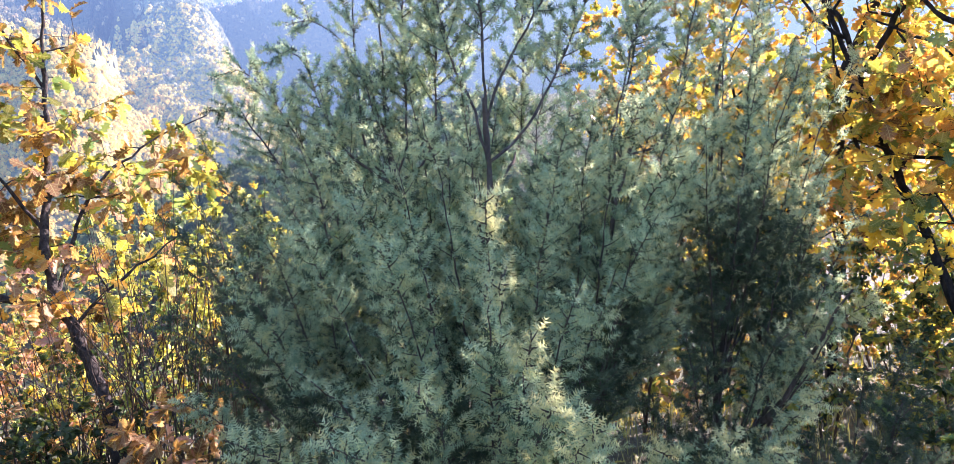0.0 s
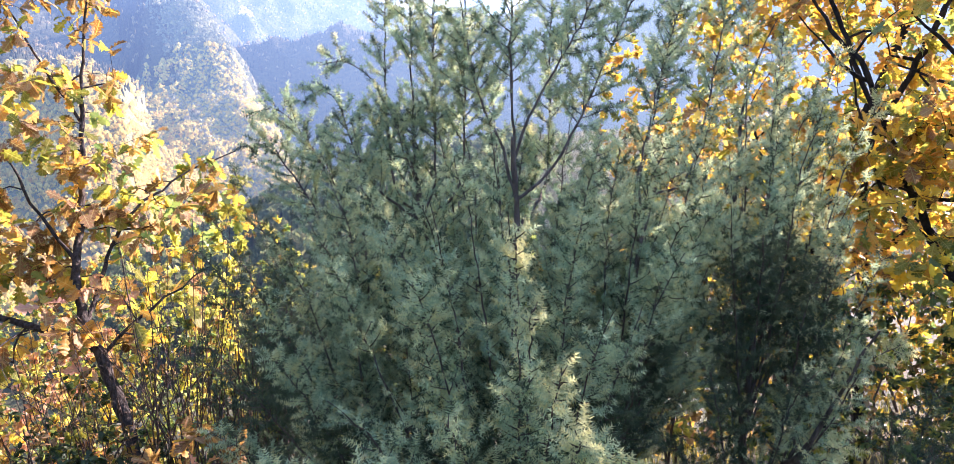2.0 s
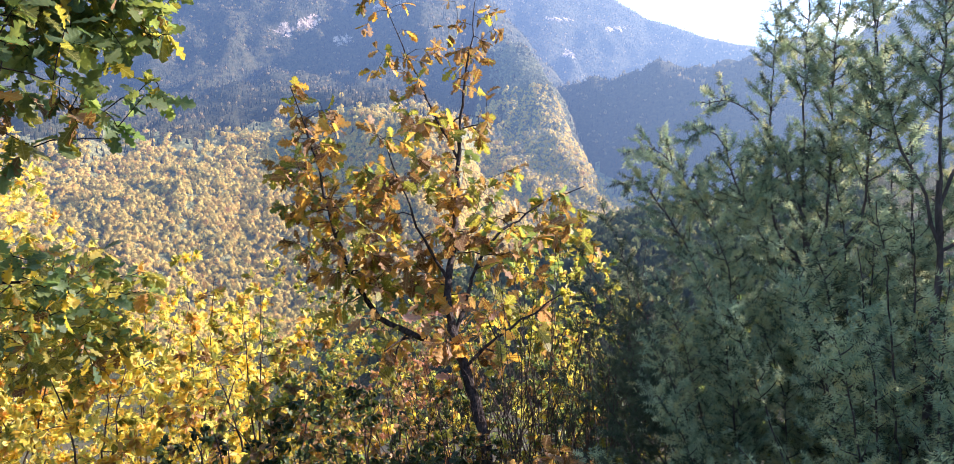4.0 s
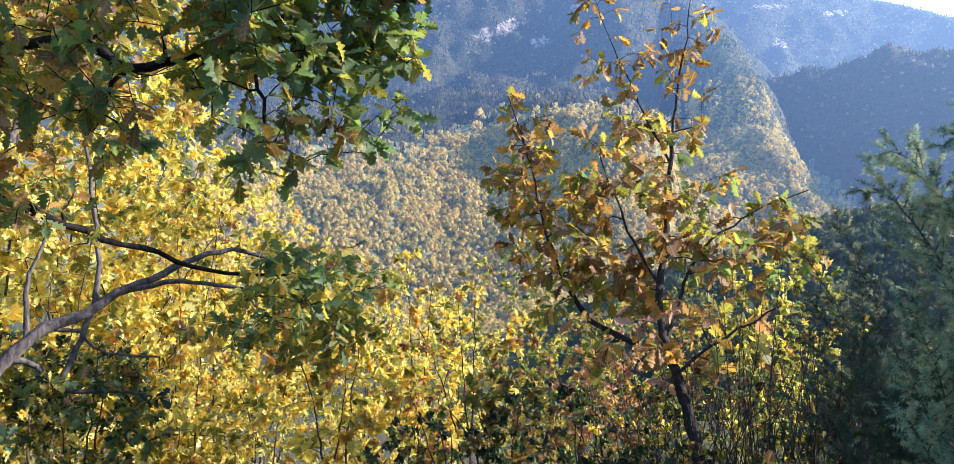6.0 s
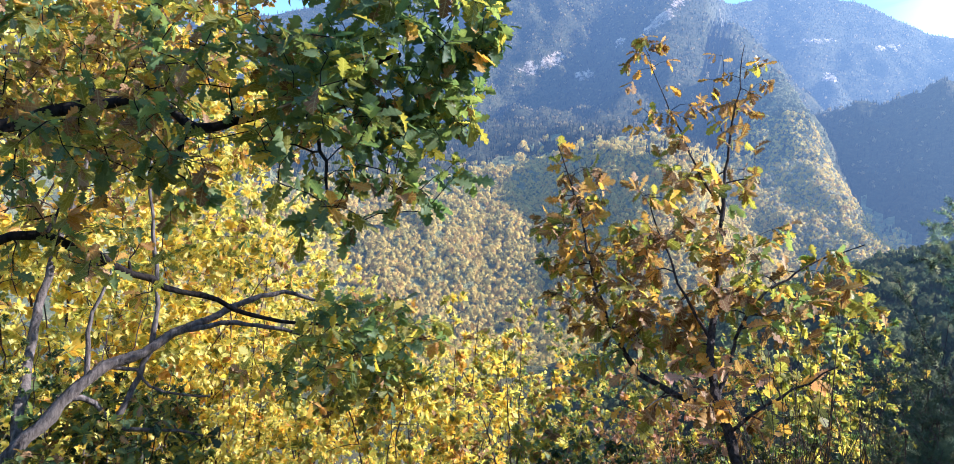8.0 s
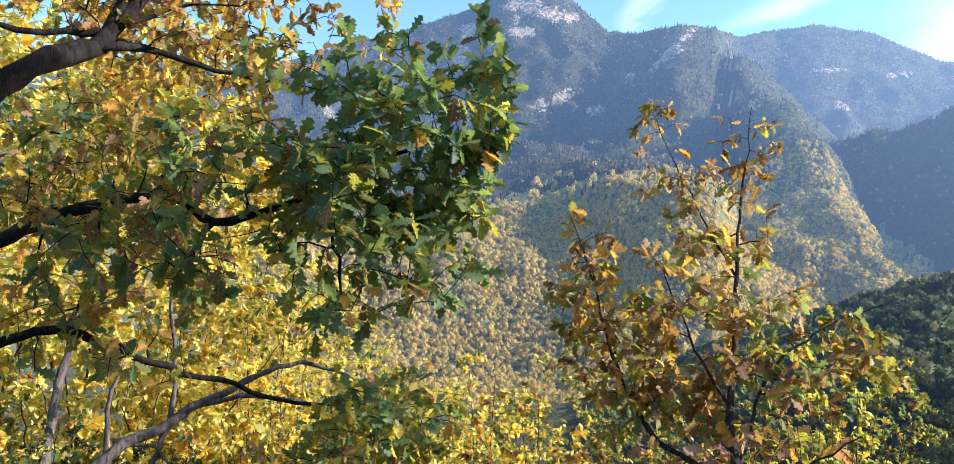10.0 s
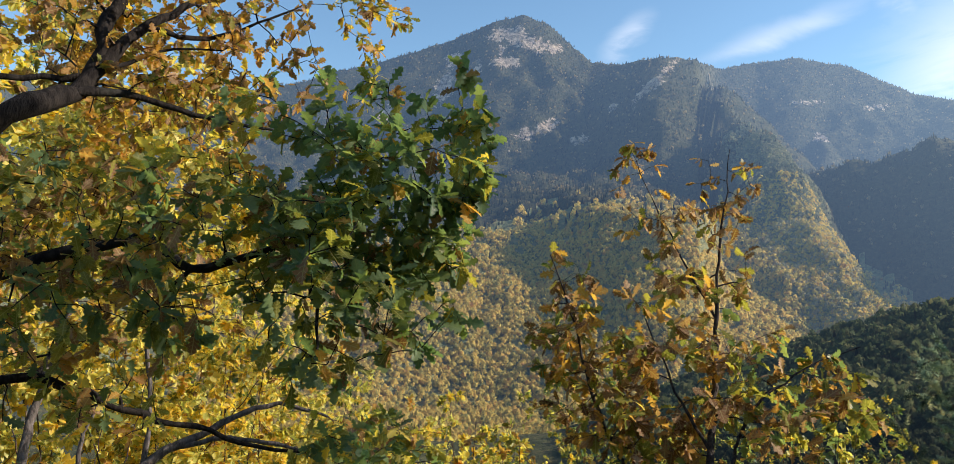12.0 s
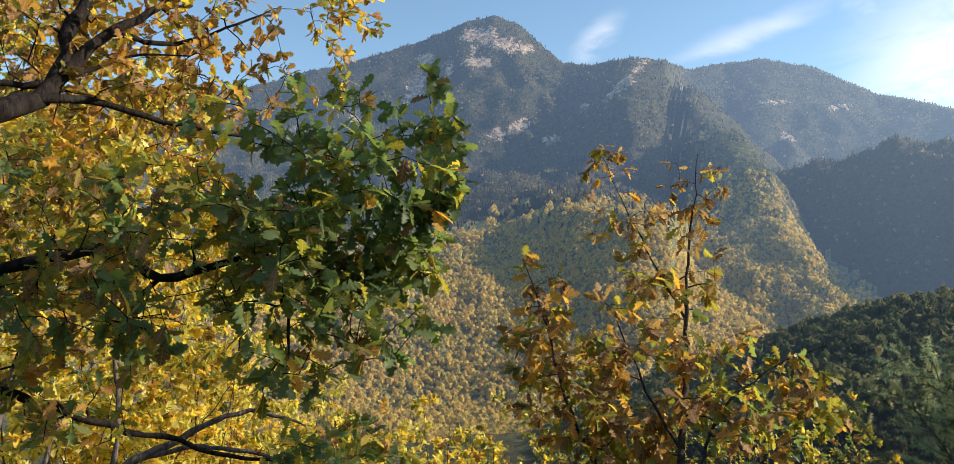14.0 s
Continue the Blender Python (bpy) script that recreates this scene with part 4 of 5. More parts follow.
    # painted shade: most sprigs around these places take the dark needles
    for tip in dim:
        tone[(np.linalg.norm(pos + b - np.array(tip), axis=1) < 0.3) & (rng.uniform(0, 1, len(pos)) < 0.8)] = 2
    meshes = {}
    for q, (v, f) in enumerate(SPRIGS):
        for k, m in enumerate(tones):
            ob = mesh_object("sprig", v, f, [m], smooth=False)
            meshes[q, k] = ob.data
            bpy.data.objects.remove(ob)
    for i in single:
        m = Matrix(((x[i, 0], way[i, 0], z[i, 0], pos[i, 0]), (x[i, 1], way[i, 1], z[i, 1], pos[i, 1]), (x[i, 2], way[i, 2], z[i, 2], pos[i, 2]), (0, 0, 0, 1)))
        shared("sprig", meshes[int(sel[i]), int(tone[i])], p.holder(pos[i] + b), m)
    vs, fs, ms, k = [], [], [], 0
    for q, (v, f) in enumerate(SPRIGS):
        r = rest[sel[rest] == q]
        w = pos[r][:, None] + x[r][:, None] * v[None, :, 0:1] + way[r][:, None] * v[None, :, 1:2] + z[r][:, None] * v[None, :, 2:3]
        vs.append(w.reshape(-1, 3))
        fs.append((f[None] + np.arange(len(r))[:, None, None] * len(v)).reshape(-1, 3) + k)
        ms.append(np.repeat(tone[r], len(f)))
        k += len(r) * len(v)
    tagged(mesh_object("needles", np.concatenate(vs), np.concatenate(fs), tones, root, np.concatenate(ms), smooth=False), kind="stuff")
    return tagged(root, label, "juniper", group)


# boughs of the tall bush: open upright leaders, nodding side leaders, then the tips of the front boughs
LEADERS = [[(0.02, 1.74, 1.6), (0.02, 1.75, 1.91), (0.03, 1.8, 2.35)], [(-0.01, 1.75, 1.58), (-0.06, 1.8, 1.7), (-0.1, 1.85, 1.89), (-0.12, 1.88, 2.2)], [(-0.25, 2.0, 1.5), (-0.26, 2.05, 1.8), (-0.25, 2.05, 2.28)],
           [(-0.33, 2.1, 1.5), (-0.35, 2.15, 1.89), (-0.33, 2.15, 2.12)], [(-0.33, 2.1, 1.7), (-0.42, 2.1, 1.82), (-0.5, 2.1, 1.85), (-0.54, 2.1, 1.83)], [(-0.38, 1.95, 1.5), (-0.47, 2.0, 1.73), (-0.52, 2.0, 1.75), (-0.57, 2.0, 1.71)],
           [(-0.49, 2.1, 1.45), (-0.66, 2.18, 1.69), (-0.73, 2.2, 1.72), (-0.79, 2.2, 1.69)], [(-0.55, 2.1, 1.38), (-0.73, 2.2, 1.61), (-0.8, 2.22, 1.6)], [(0.14, 1.8, 1.55), (0.34, 1.95, 1.94), (0.45, 2.0, 2.25)],
           [(0.06, 1.76, 1.65), (0.22, 1.85, 1.92), (0.3, 1.9, 2.15)], [(-0.2, 2.0, 1.5), (-0.19, 2.0, 1.92), (-0.17, 2.02, 2.2)], [(0.33, 1.8, 1.45), (0.42, 1.9, 1.77), (0.5, 1.95, 2.0)],
           [(0.55, 2.1, 1.5), (0.67, 2.2, 1.93), (0.7, 2.25, 2.15)], [(-0.12, 1.95, 1.5), (-0.1, 1.98, 1.95), (-0.05, 2.0, 2.3)], [(0.12, 2.0, 1.5), (0.14, 2.05, 1.9), (0.18, 2.1, 2.25)], [(0.4, 2.1, 1.45), (0.5, 2.2, 1.85), (0.56, 2.25, 2.1)]]
FRONT = [(0.32, 1.62, 1.60), (0.00, 1.45, 1.46), (0.15, 1.54, 1.44), (-0.23, 1.38, 1.44), (-0.37, 1.49, 1.34), (-0.17, 1.32, 1.35), (0.01, 1.17, 1.27),
         (-0.30, 1.21, 1.17), (-0.52, 1.56, 1.13), (-0.74, 1.93, 1.20), (-0.69, 1.65, 0.92), (0.27, 1.49, 1.24), (0.42, 1.74, 1.34), (0.13, 1.15, 1.09),
         (-0.11, 1.22, 1.12), (-0.44, 1.22, 1.03), (-0.22, 1.04, 1.11), (0.17, 1.08, 1.07), (-0.62, 1.5, 0.72), (-0.25, 1.3, 0.8), (0.05, 1.3, 0.8),
         (0.4, 1.6, 1.5), (0.2, 1.6, 1.62), (-0.1, 1.55, 1.58), (-0.3, 1.65, 1.52), (-0.45, 1.75, 1.45), (-0.58, 1.85, 1.36), (-0.55, 1.6, 1.26), (0.5, 1.8, 1.45), (0.35, 1.55, 1.36), (0.18, 1.35, 1.28)]
LEFT = [(-0.9, 2.38, 1.55), (-0.97, 2.36, 1.4), (-0.96, 2.23, 1.2), (-0.95, 2.08, 1.02), (-0.8, 1.83, 1.1), (-0.85, 2.0, 1.32), (-0.78, 1.9, 0.85)]
fill_rng = np.random.default_rng(12)
INNER = []
while len(INNER) < 20:
    q = fill_rng.normal(0, 1, 3)
    q /= np.linalg.norm(q)
    if q[2] > -0.35 and not (q[0] > 0.4 and q[2] < 0.3):
        INNER.append((0.0 + 0.62 * q[0], 1.98 + 0.5 * q[1], 1.12 + 0.62 * q[2]))
for _ in range(64):
    u = fill_rng.uniform(-0.55, 0.75)
    INNER.append((u, fill_rng.uniform(1.85, 2.45), fill_rng.uniform(1.3, 1.82) - 0.25 * abs(u)))
# boughs where sunlight is painted on with pale needles
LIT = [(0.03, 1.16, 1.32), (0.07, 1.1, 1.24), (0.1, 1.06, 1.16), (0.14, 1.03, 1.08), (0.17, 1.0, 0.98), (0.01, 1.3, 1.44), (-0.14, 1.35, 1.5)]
juniper("juniper", (0.02, 2.0, 0.0),
        [([(0.02, 2.0, 0.0), (0.03, 1.9, 0.6), (0.02, 1.76, 1.2), (0.02, 1.74, 1.6)], 0.016, 0.006),
         ([(0.0, 2.03, 0.0), (-0.1, 2.1, 0.7), (-0.2, 2.05, 1.2), (-0.25, 2.0, 1.5)], 0.015, 0.007),
         ([(0.0, 2.0, 0.0), (-0.3, 1.95, 0.5), (-0.45, 2.05, 1.0), (-0.5, 2.1, 1.35)], 0.013, 0.006),
         ([(0.05, 2.0, 0.0), (0.25, 1.9, 0.7), (0.35, 1.95, 1.2), (0.45, 2.05, 1.5)], 0.013, 0.006),
         ([(0.03, 1.97, 0.0), (0.0, 1.6, 0.5), (-0.1, 1.4, 0.9)], 0.022, 0.006)],
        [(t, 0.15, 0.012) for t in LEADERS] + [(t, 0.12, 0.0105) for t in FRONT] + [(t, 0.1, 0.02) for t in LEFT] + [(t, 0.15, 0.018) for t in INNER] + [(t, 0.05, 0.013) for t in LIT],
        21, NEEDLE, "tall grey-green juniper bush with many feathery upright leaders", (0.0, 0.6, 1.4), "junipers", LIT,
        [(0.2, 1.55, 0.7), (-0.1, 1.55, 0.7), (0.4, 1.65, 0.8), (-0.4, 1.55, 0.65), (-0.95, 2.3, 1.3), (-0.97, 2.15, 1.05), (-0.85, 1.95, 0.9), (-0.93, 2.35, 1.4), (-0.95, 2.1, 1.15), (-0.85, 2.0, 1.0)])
juniper("juniper", (0.78, 2.3, 0.0),
        [([(0.78, 2.3, 0.0), (0.77, 2.24, 0.6), (0.77, 2.22, 0.9), (0.88, 2.28, 1.25), (1.1, 2.4, 1.65)], 0.015, 0.002),
         ([(0.77, 2.23, 0.85), (0.74, 2.3, 1.2), (0.85, 2.5, 1.75), (0.95, 2.5, 2.0)], 0.012, 0.002),
         ([(0.8, 2.25, 0.4), (0.9, 2.05, 0.7), (1.02, 1.92, 1.05)], 0.012, 0.003)],
        [(t, 0.12, 0.017) for t in [(0.85, 2.5, 2.1), (1.0, 2.55, 2.0), (1.12, 2.45, 1.92), (0.92, 2.4, 1.95), (1.22, 2.42, 1.75), (1.0, 2.4, 1.8), (0.96, 2.52, 1.72), (1.1, 2.38, 1.66), (0.85, 2.56, 1.75), (0.92, 2.09, 1.28), (1.03, 2.15, 1.35), (0.70, 2.28, 1.3), (1.02, 1.9, 1.07), (0.79, 1.86, 1.0),
                                    (0.67, 1.52, 0.84), (0.53, 1.47, 0.86), (0.38, 1.45, 0.86), (0.54, 1.85, 1.01), (0.5, 2.0, 0.6), (0.45, 1.9, 0.8), (0.81, 1.70, 0.88), (0.6, 2.3, 1.5), (1.15, 2.5, 1.4), (0.75, 1.8, 0.6), (0.85, 2.2, 1.5), (0.7, 2.1, 1.4), (0.62, 2.05, 1.2), (0.95, 2.3, 1.55), (0.6, 1.9, 1.55), (0.75, 2.0, 1.62), (0.9, 2.1, 1.7), (1.05, 2.2, 1.5), (1.1, 2.1, 1.25), (1.15, 2.2, 1.1)]],
        22, NEEDLE, "open juniper with a bare forked stem and a hollow painted dark", (0.5, 0.8, 1.2), "junipers", [(0.67, 1.52, 0.84), (0.53, 1.47, 0.86), (0.38, 1.45, 0.86), (0.81, 1.7, 0.88), (0.92, 2.09, 1.28), (1.02, 1.9, 1.07), (1.12, 2.45, 1.92), (0.6, 2.0, 1.5), (1.22, 2.42, 1.75)],
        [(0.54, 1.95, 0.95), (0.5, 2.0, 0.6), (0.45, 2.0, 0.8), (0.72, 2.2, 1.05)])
# needles coloured dark for the shade behind the tall bush
juniper("juniper", (-0.9, 3.0, 0.0),
        [([(-0.9, 3.0, -0.05), (-0.92, 2.95, 0.5), (-0.9, 2.9, 1.0)], 0.014, 0.003), ([(-0.88, 3.0, -0.05), (-0.75, 3.1, 0.5), (-0.7, 3.15, 1.0)], 0.012, 0.003)],
        [(t, 0.14, 0.016) for t in [(-0.93, 2.86, 1.3), (-0.8, 3.1, 1.38), (-1.0, 3.1, 1.1), (-1.05, 2.8, 1.0), (-0.75, 2.8, 1.2), (-1.1, 3.0, 0.8), (-0.9, 2.6, 0.9), (-1.15, 2.75, 0.65),
                                    (-0.95, 2.5, 0.6), (-0.7, 3.3, 1.2), (-0.6, 3.2, 1.3), (-1.2, 3.2, 0.8), (-0.85, 2.75, 0.5), (-0.7, 3.5, 0.9), (-0.75, 3.5, 1.0), (-0.6, 3.6, 1.1), (-1.0, 3.5, 0.9), (-1.2, 3.5, 0.7), (-1.3, 3.2, 0.6), (-0.9, 3.3, 1.0), (-1.1, 2.6, 0.45)]],
        24, NEEDLE_SHADED, "dark sparse juniper behind the tall bush", (-0.8, 1.0, 1.2), "junipers", (), [(-0.9, 2.9, 0.5), (-0.9, 2.9, 0.8)])
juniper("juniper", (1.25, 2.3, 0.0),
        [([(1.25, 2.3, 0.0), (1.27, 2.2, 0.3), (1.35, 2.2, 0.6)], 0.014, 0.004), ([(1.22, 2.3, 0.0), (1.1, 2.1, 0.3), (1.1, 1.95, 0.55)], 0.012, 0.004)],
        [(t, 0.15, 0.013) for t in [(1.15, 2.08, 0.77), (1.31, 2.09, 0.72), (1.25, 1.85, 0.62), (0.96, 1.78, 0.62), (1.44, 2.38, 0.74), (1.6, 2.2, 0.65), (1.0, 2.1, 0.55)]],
        23, NEEDLE_SHADED, "low spreading juniper in the shade, its needles coloured darker for it", (1.0, 1.0, 0.8), "junipers")

# ---- the oaks ----
# shares: green, olive, yellow, orange, dry, lime, russet, dark leaf that stands for shade
broadleaf("young_oak", (-1.42, 2.62, 0.02),
          [([(-1.42, 2.62, 0.0), (-1.51, 2.71, 0.45), (-1.67, 2.83, 0.72), (-1.77, 2.9, 0.87), (-1.88, 3.03, 1.07), (-2.0, 3.34, 1.51), (-2.06, 3.51, 2.0), (-2.05, 3.6, 2.4), (-2.06, 3.7, 2.74)], 0.031, 0.0016),
           ([(-1.77, 2.88, 0.84), (-2.17, 2.94, 0.91), (-2.34, 2.91, 1.09), (-2.46, 2.85, 1.42), (-2.52, 2.81, 1.73), (-2.61, 2.72, 2.1)], 0.017, 0.003),
           ([(-1.79, 2.93, 0.88), (-1.85, 3.41, 1.28), (-1.69, 3.72, 1.49), (-1.46, 3.91, 1.62)], 0.012, 0.003),
           ([(-2.04, 3.45, 1.75), (-2.22, 3.4, 2.1), (-2.36, 3.33, 2.45), (-2.46, 3.28, 2.72)], 0.008, 0.0014),
           ([(-1.9, 3.08, 1.12), (-2.1, 3.1, 1.4), (-2.25, 3.05, 1.8)], 0.009, 0.003),
           ([(-1.7, 2.84, 0.75), (-1.5, 2.9, 0.95), (-1.3, 3.05, 1.1)], 0.009, 0.003)],
          [((-2.42, 2.9, 1.5), (0.32, 0.38, 0.5), 95), ((-2.15, 3.1, 1.45), (0.38, 0.48, 0.45), 100), ((-1.64, 3.5, 1.4), (0.45, 0.52, 0.33), 95), ((-2.14, 3.48, 2.1), (0.32, 0.32, 0.36), 56),
           ((-2.07, 3.65, 2.52), (0.19, 0.2, 0.3), 24), ((-2.42, 3.3, 2.48), (0.18, 0.2, 0.3), 24), ((-1.9, 3.0, 0.95), (0.58, 0.5, 0.3), 75), ((-2.65, 2.85, 1.75), (0.25, 0.3, 0.4), 40)],
          [[0.5, 7, 0.5, 4.5, 9, 0, 0], [0.5, 7, 0.4, 4.5, 9, 0, 0], [4, 8, 0.2, 3, 7, 0, 0], [1, 6, 0.2, 3, 9, 0, 0], [0.5, 4, 0.2, 3, 10, 0, 1], [0.5, 4, 0.2, 3, 10, 0, 1], [1, 6, 0.4, 4.5, 9, 0, 1], [0.5, 7, 0.5, 4, 9, 0, 0]],
          31, per=3.8, size=0.088, droop=0.3, sizes=[0.92, 1, 1, 0.85, 0.72, 0.74, 1, 0.9], tip=0.0021, twig=YOUNG_BARK, bark=YOUNG_BARK, near=(-0.5, 0.8, 1.6), gap=-0.15, freq=3.0, label="young oak with sparse yellow and brown autumn leaves", group="oaks")

broadleaf("oak", (-3.5, -0.35, 0.05),
          [([(-3.5, -0.35, 0.0), (-3.4, -0.3, 0.7), (-3.25, -0.15, 1.5), (-3.05, 0.05, 2.2), (-2.8, 0.26, 2.45), (-2.88, 0.47, 2.57), (-2.92, 0.55, 2.71), (-3.01, 0.61, 2.91), (-3.05, 0.68, 3.05), (-3.1, 0.8, 3.5)], 0.085, 0.018),
           ([(-2.88, 0.48, 2.58), (-2.92, 0.58, 2.73), (-2.98, 0.71, 2.88), (-3.07, 0.91, 3.06), (-3.15, 1.12, 3.25)], 0.03, 0.009),
           ([(-2.86, 0.45, 2.57), (-2.85, 0.63, 2.6), (-2.83, 0.75, 2.58), (-2.76, 0.98, 2.54), (-2.68, 1.15, 2.52)], 0.017, 0.004),
           ([(-2.9, 0.49, 2.64), (-2.92, 0.38, 2.62), (-2.95, 0.25, 2.6), (-2.98, 0.0, 2.62)], 0.014, 0.006),
           ([(-3.0, 0.75, 2.91), (-3.02, 0.99, 2.94), (-3.0, 1.2, 3.05), (-2.98, 1.42, 3.2)], 0.012, 0.003),
           ([(-2.9, 0.55, 2.67), (-2.93, 0.7, 2.77), (-2.95, 0.84, 2.83), (-2.9, 1.0, 2.86)], 0.009, 0.003),
           ([(-3.2, -0.1, 1.6), (-3.0, 0.3, 1.95), (-2.81, 0.67, 2.08), (-2.61, 0.79, 1.98), (-2.35, 1.02, 2.08), (-2.0, 1.15, 2.2)], 0.03, 0.006),
           ([(-3.3, -0.2, 1.3), (-3.12, 0.36, 1.6), (-3.06, 0.56, 1.55), (-3.07, 0.8, 1.43), (-3.05, 1.07, 1.34), (-2.95, 1.24, 1.26), (-2.7, 1.45, 1.25)], 0.026, 0.005),
           ([(-2.35, 1.02, 2.08), (-2.1, 0.95, 1.85), (-1.95, 0.85, 1.7)], 0.008, 0.003)],
          [((-1.95, 1.05, 2.22), (0.35, 0.36, 0.34), 125), ((-1.77, 1.2, 2.32), (0.14, 0.17, 0.34), 40), ((-1.86, 0.86, 1.95), (0.25, 0.27, 0.28), 40), ((-2.3, 0.65, 2.05), (0.35, 0.3, 0.32), 44),
           ((-2.55, 0.4, 2.05), (0.3, 0.3, 0.35), 52), ((-2.6, 1.45, 1.17), (0.36, 0.42, 0.25), 80), ((-3.2, 0.9, 2.95), (0.65, 0.65, 0.5), 480), ((-2.75, 1.6, 3.05), (0.2, 0.25, 0.35), 44),
           ((-3.3, 0.6, 2.15), (0.55, 0.55, 0.34), 310), ((-2.9, 0.6, 1.65), (0.4, 0.4, 0.3), 60),
           ((-1.88, 1.2, 1.99), (0.12, 0.18, 0.25), 36), ((-2.1, 1.0, 1.76), (0.2, 0.2, 0.24), 13), ((-2.56, 0.83, 2.05), (0.35, 0.3, 0.35), 28), ((-2.2, 0.9, 2.3), (0.25, 0.25, 0.3), 44), ((-2.25, 0.95, 2.05), (0.3, 0.3, 0.22), 34), ((-2.02, 1.1, 1.8), (0.2, 0.2, 0.22), 18)],
          [[11, 2.5, 0.3, 0.5, 0.8, 0, 0], [11, 2, 0.2, 0.3, 0.6, 0, 0], [11, 2.5, 0.3, 0.5, 0.6, 0, 0], [6, 5, 1, 1, 2, 0, 0], [4, 6, 1.5, 2, 3, 0, 0], [6, 5, 1, 0.8, 1, 0, 0],
           [0, 3, 2.5, 9, 9, 0, 0], [0, 4, 6, 5, 1, 0, 0], [3, 8, 0.6, 2, 5, 0, 0], [4, 7, 1, 2, 4, 0, 0], [11, 2, 0.3, 0.4, 0.6, 0, 0], [9, 3, 0.4, 0.5, 1, 0, 0], [4, 7, 1.5, 2, 3, 0, 0], [8, 4, 0.5, 1, 1, 0, 0], [8, 5, 0.5, 1, 2, 0, 0], [9, 3, 0.5, 0.5, 1, 0, 0]],
          32, per=5.8, size=0.071, sizes=[0.92, 0.95, 0.92, 0.88, 0.88, 0.92, 0.66, 0.78, 0.72, 0.9, 0.92, 1, 0.9, 0.92, 0.92, 1], twig=BARK, near=(-0.5, 0.0, 1.7), gap=-0.1, freq=4.2, tip=0.0026, label="spreading oak with green lower leaves and orange upper leaves", group="oaks", singles=300)

broadleaf("oak", (-4.6, 0.2, -0.6),
          [([(-4.6, 0.2, -0.6), (-4.45, 0.45, 0.2), (-4.3, 0.64, 0.5), (-4.27, 0.79, 0.66), (-4.25, 0.91, 0.8), (-4.23, 1.02, 0.88), (-4.18, 1.21, 0.95), (-4.14, 1.34, 1.04), (-4.08, 1.5, 1.11), (-4.02, 1.67, 1.2), (-3.91, 1.88, 1.26), (-3.76, 2.11, 1.18)], 0.062, 0.008),
           ([(-4.12, 1.4, 1.06), (-3.95, 1.6, 1.1), (-3.7, 1.83, 1.06), (-3.4, 2.1, 0.9)], 0.016, 0.005),
           ([(-4.25, 0.95, 0.85), (-4.27, 0.96, 1.0), (-4.29, 0.97, 1.12), (-4.29, 1.01, 1.24), (-4.3, 1.08, 1.4)], 0.017, 0.006),
           ([(-4.26, 0.86, 0.74), (-4.21, 0.98, 0.71), (-4.15, 1.06, 0.59), (-4.1, 1.18, 0.55), (-4.03, 1.33, 0.54), (-3.98, 1.45, 0.5)], 0.017, 0.006),
           ([(-4.15, 1.05, 0.58), (-4.17, 1.15, 0.77), (-4.19, 1.26, 1.03), (-4.23, 1.28, 1.4), (-4.28, 1.26, 1.8), (-4.4, 1.3, 2.3)], 0.017, 0.006),
           ([(-4.22, 1.06, 0.88), (-4.18, 1.17, 0.86), (-4.14, 1.23, 0.77), (-4.08, 1.35, 0.72), (-4.01, 1.5, 0.7)], 0.011, 0.005),
           ([(-4.3, 0.64, 0.5), (-4.9, 0.9, 1.2), (-5.0, 1.2, 2.2), (-4.9, 1.4, 3.4)], 0.03, 0.006)],
          [((-3.5, 1.95, 0.97), (0.55, 0.6, 0.32), 190), ((-4.8, 1.0, 2.1), (0.7, 0.8, 0.7), 150), ((-5.1, 2.2, 1.7), (0.6, 0.8, 0.6), 120), ((-4.3, 1.1, 0.4), (0.6, 0.6, 0.35), 130), ((-4.7, 1.2, 3.0), (0.8, 0.95, 0.95), 400), ((-5.0, 2.1, 2.45), (0.6, 0.6, 0.5), 150), ((-5.1, 1.5, 2.7), (0.6, 0.6, 0.5), 120)],
          [[2.5, 7, 2.5, 1, 1.5, 1.5, 0], [1, 6, 5, 3, 1, 2, 0], [1, 6, 5, 1, 0.5, 4, 0], [7, 6, 0.5, 0.5, 2, 0.5, 0, 4], [0.5, 5, 6, 3, 0.5, 5, 0], [1, 6, 5, 3, 1, 2, 0], [1, 6, 5, 3, 1, 2, 0]],
          33, per=9.0, size=0.062, bark=GREY_BARK, near=(-1.5, 0.6, 1.2), gap=0.0, freq=2.0, label="bent oak with a low grey limb and glowing yellow crown", group="oaks")

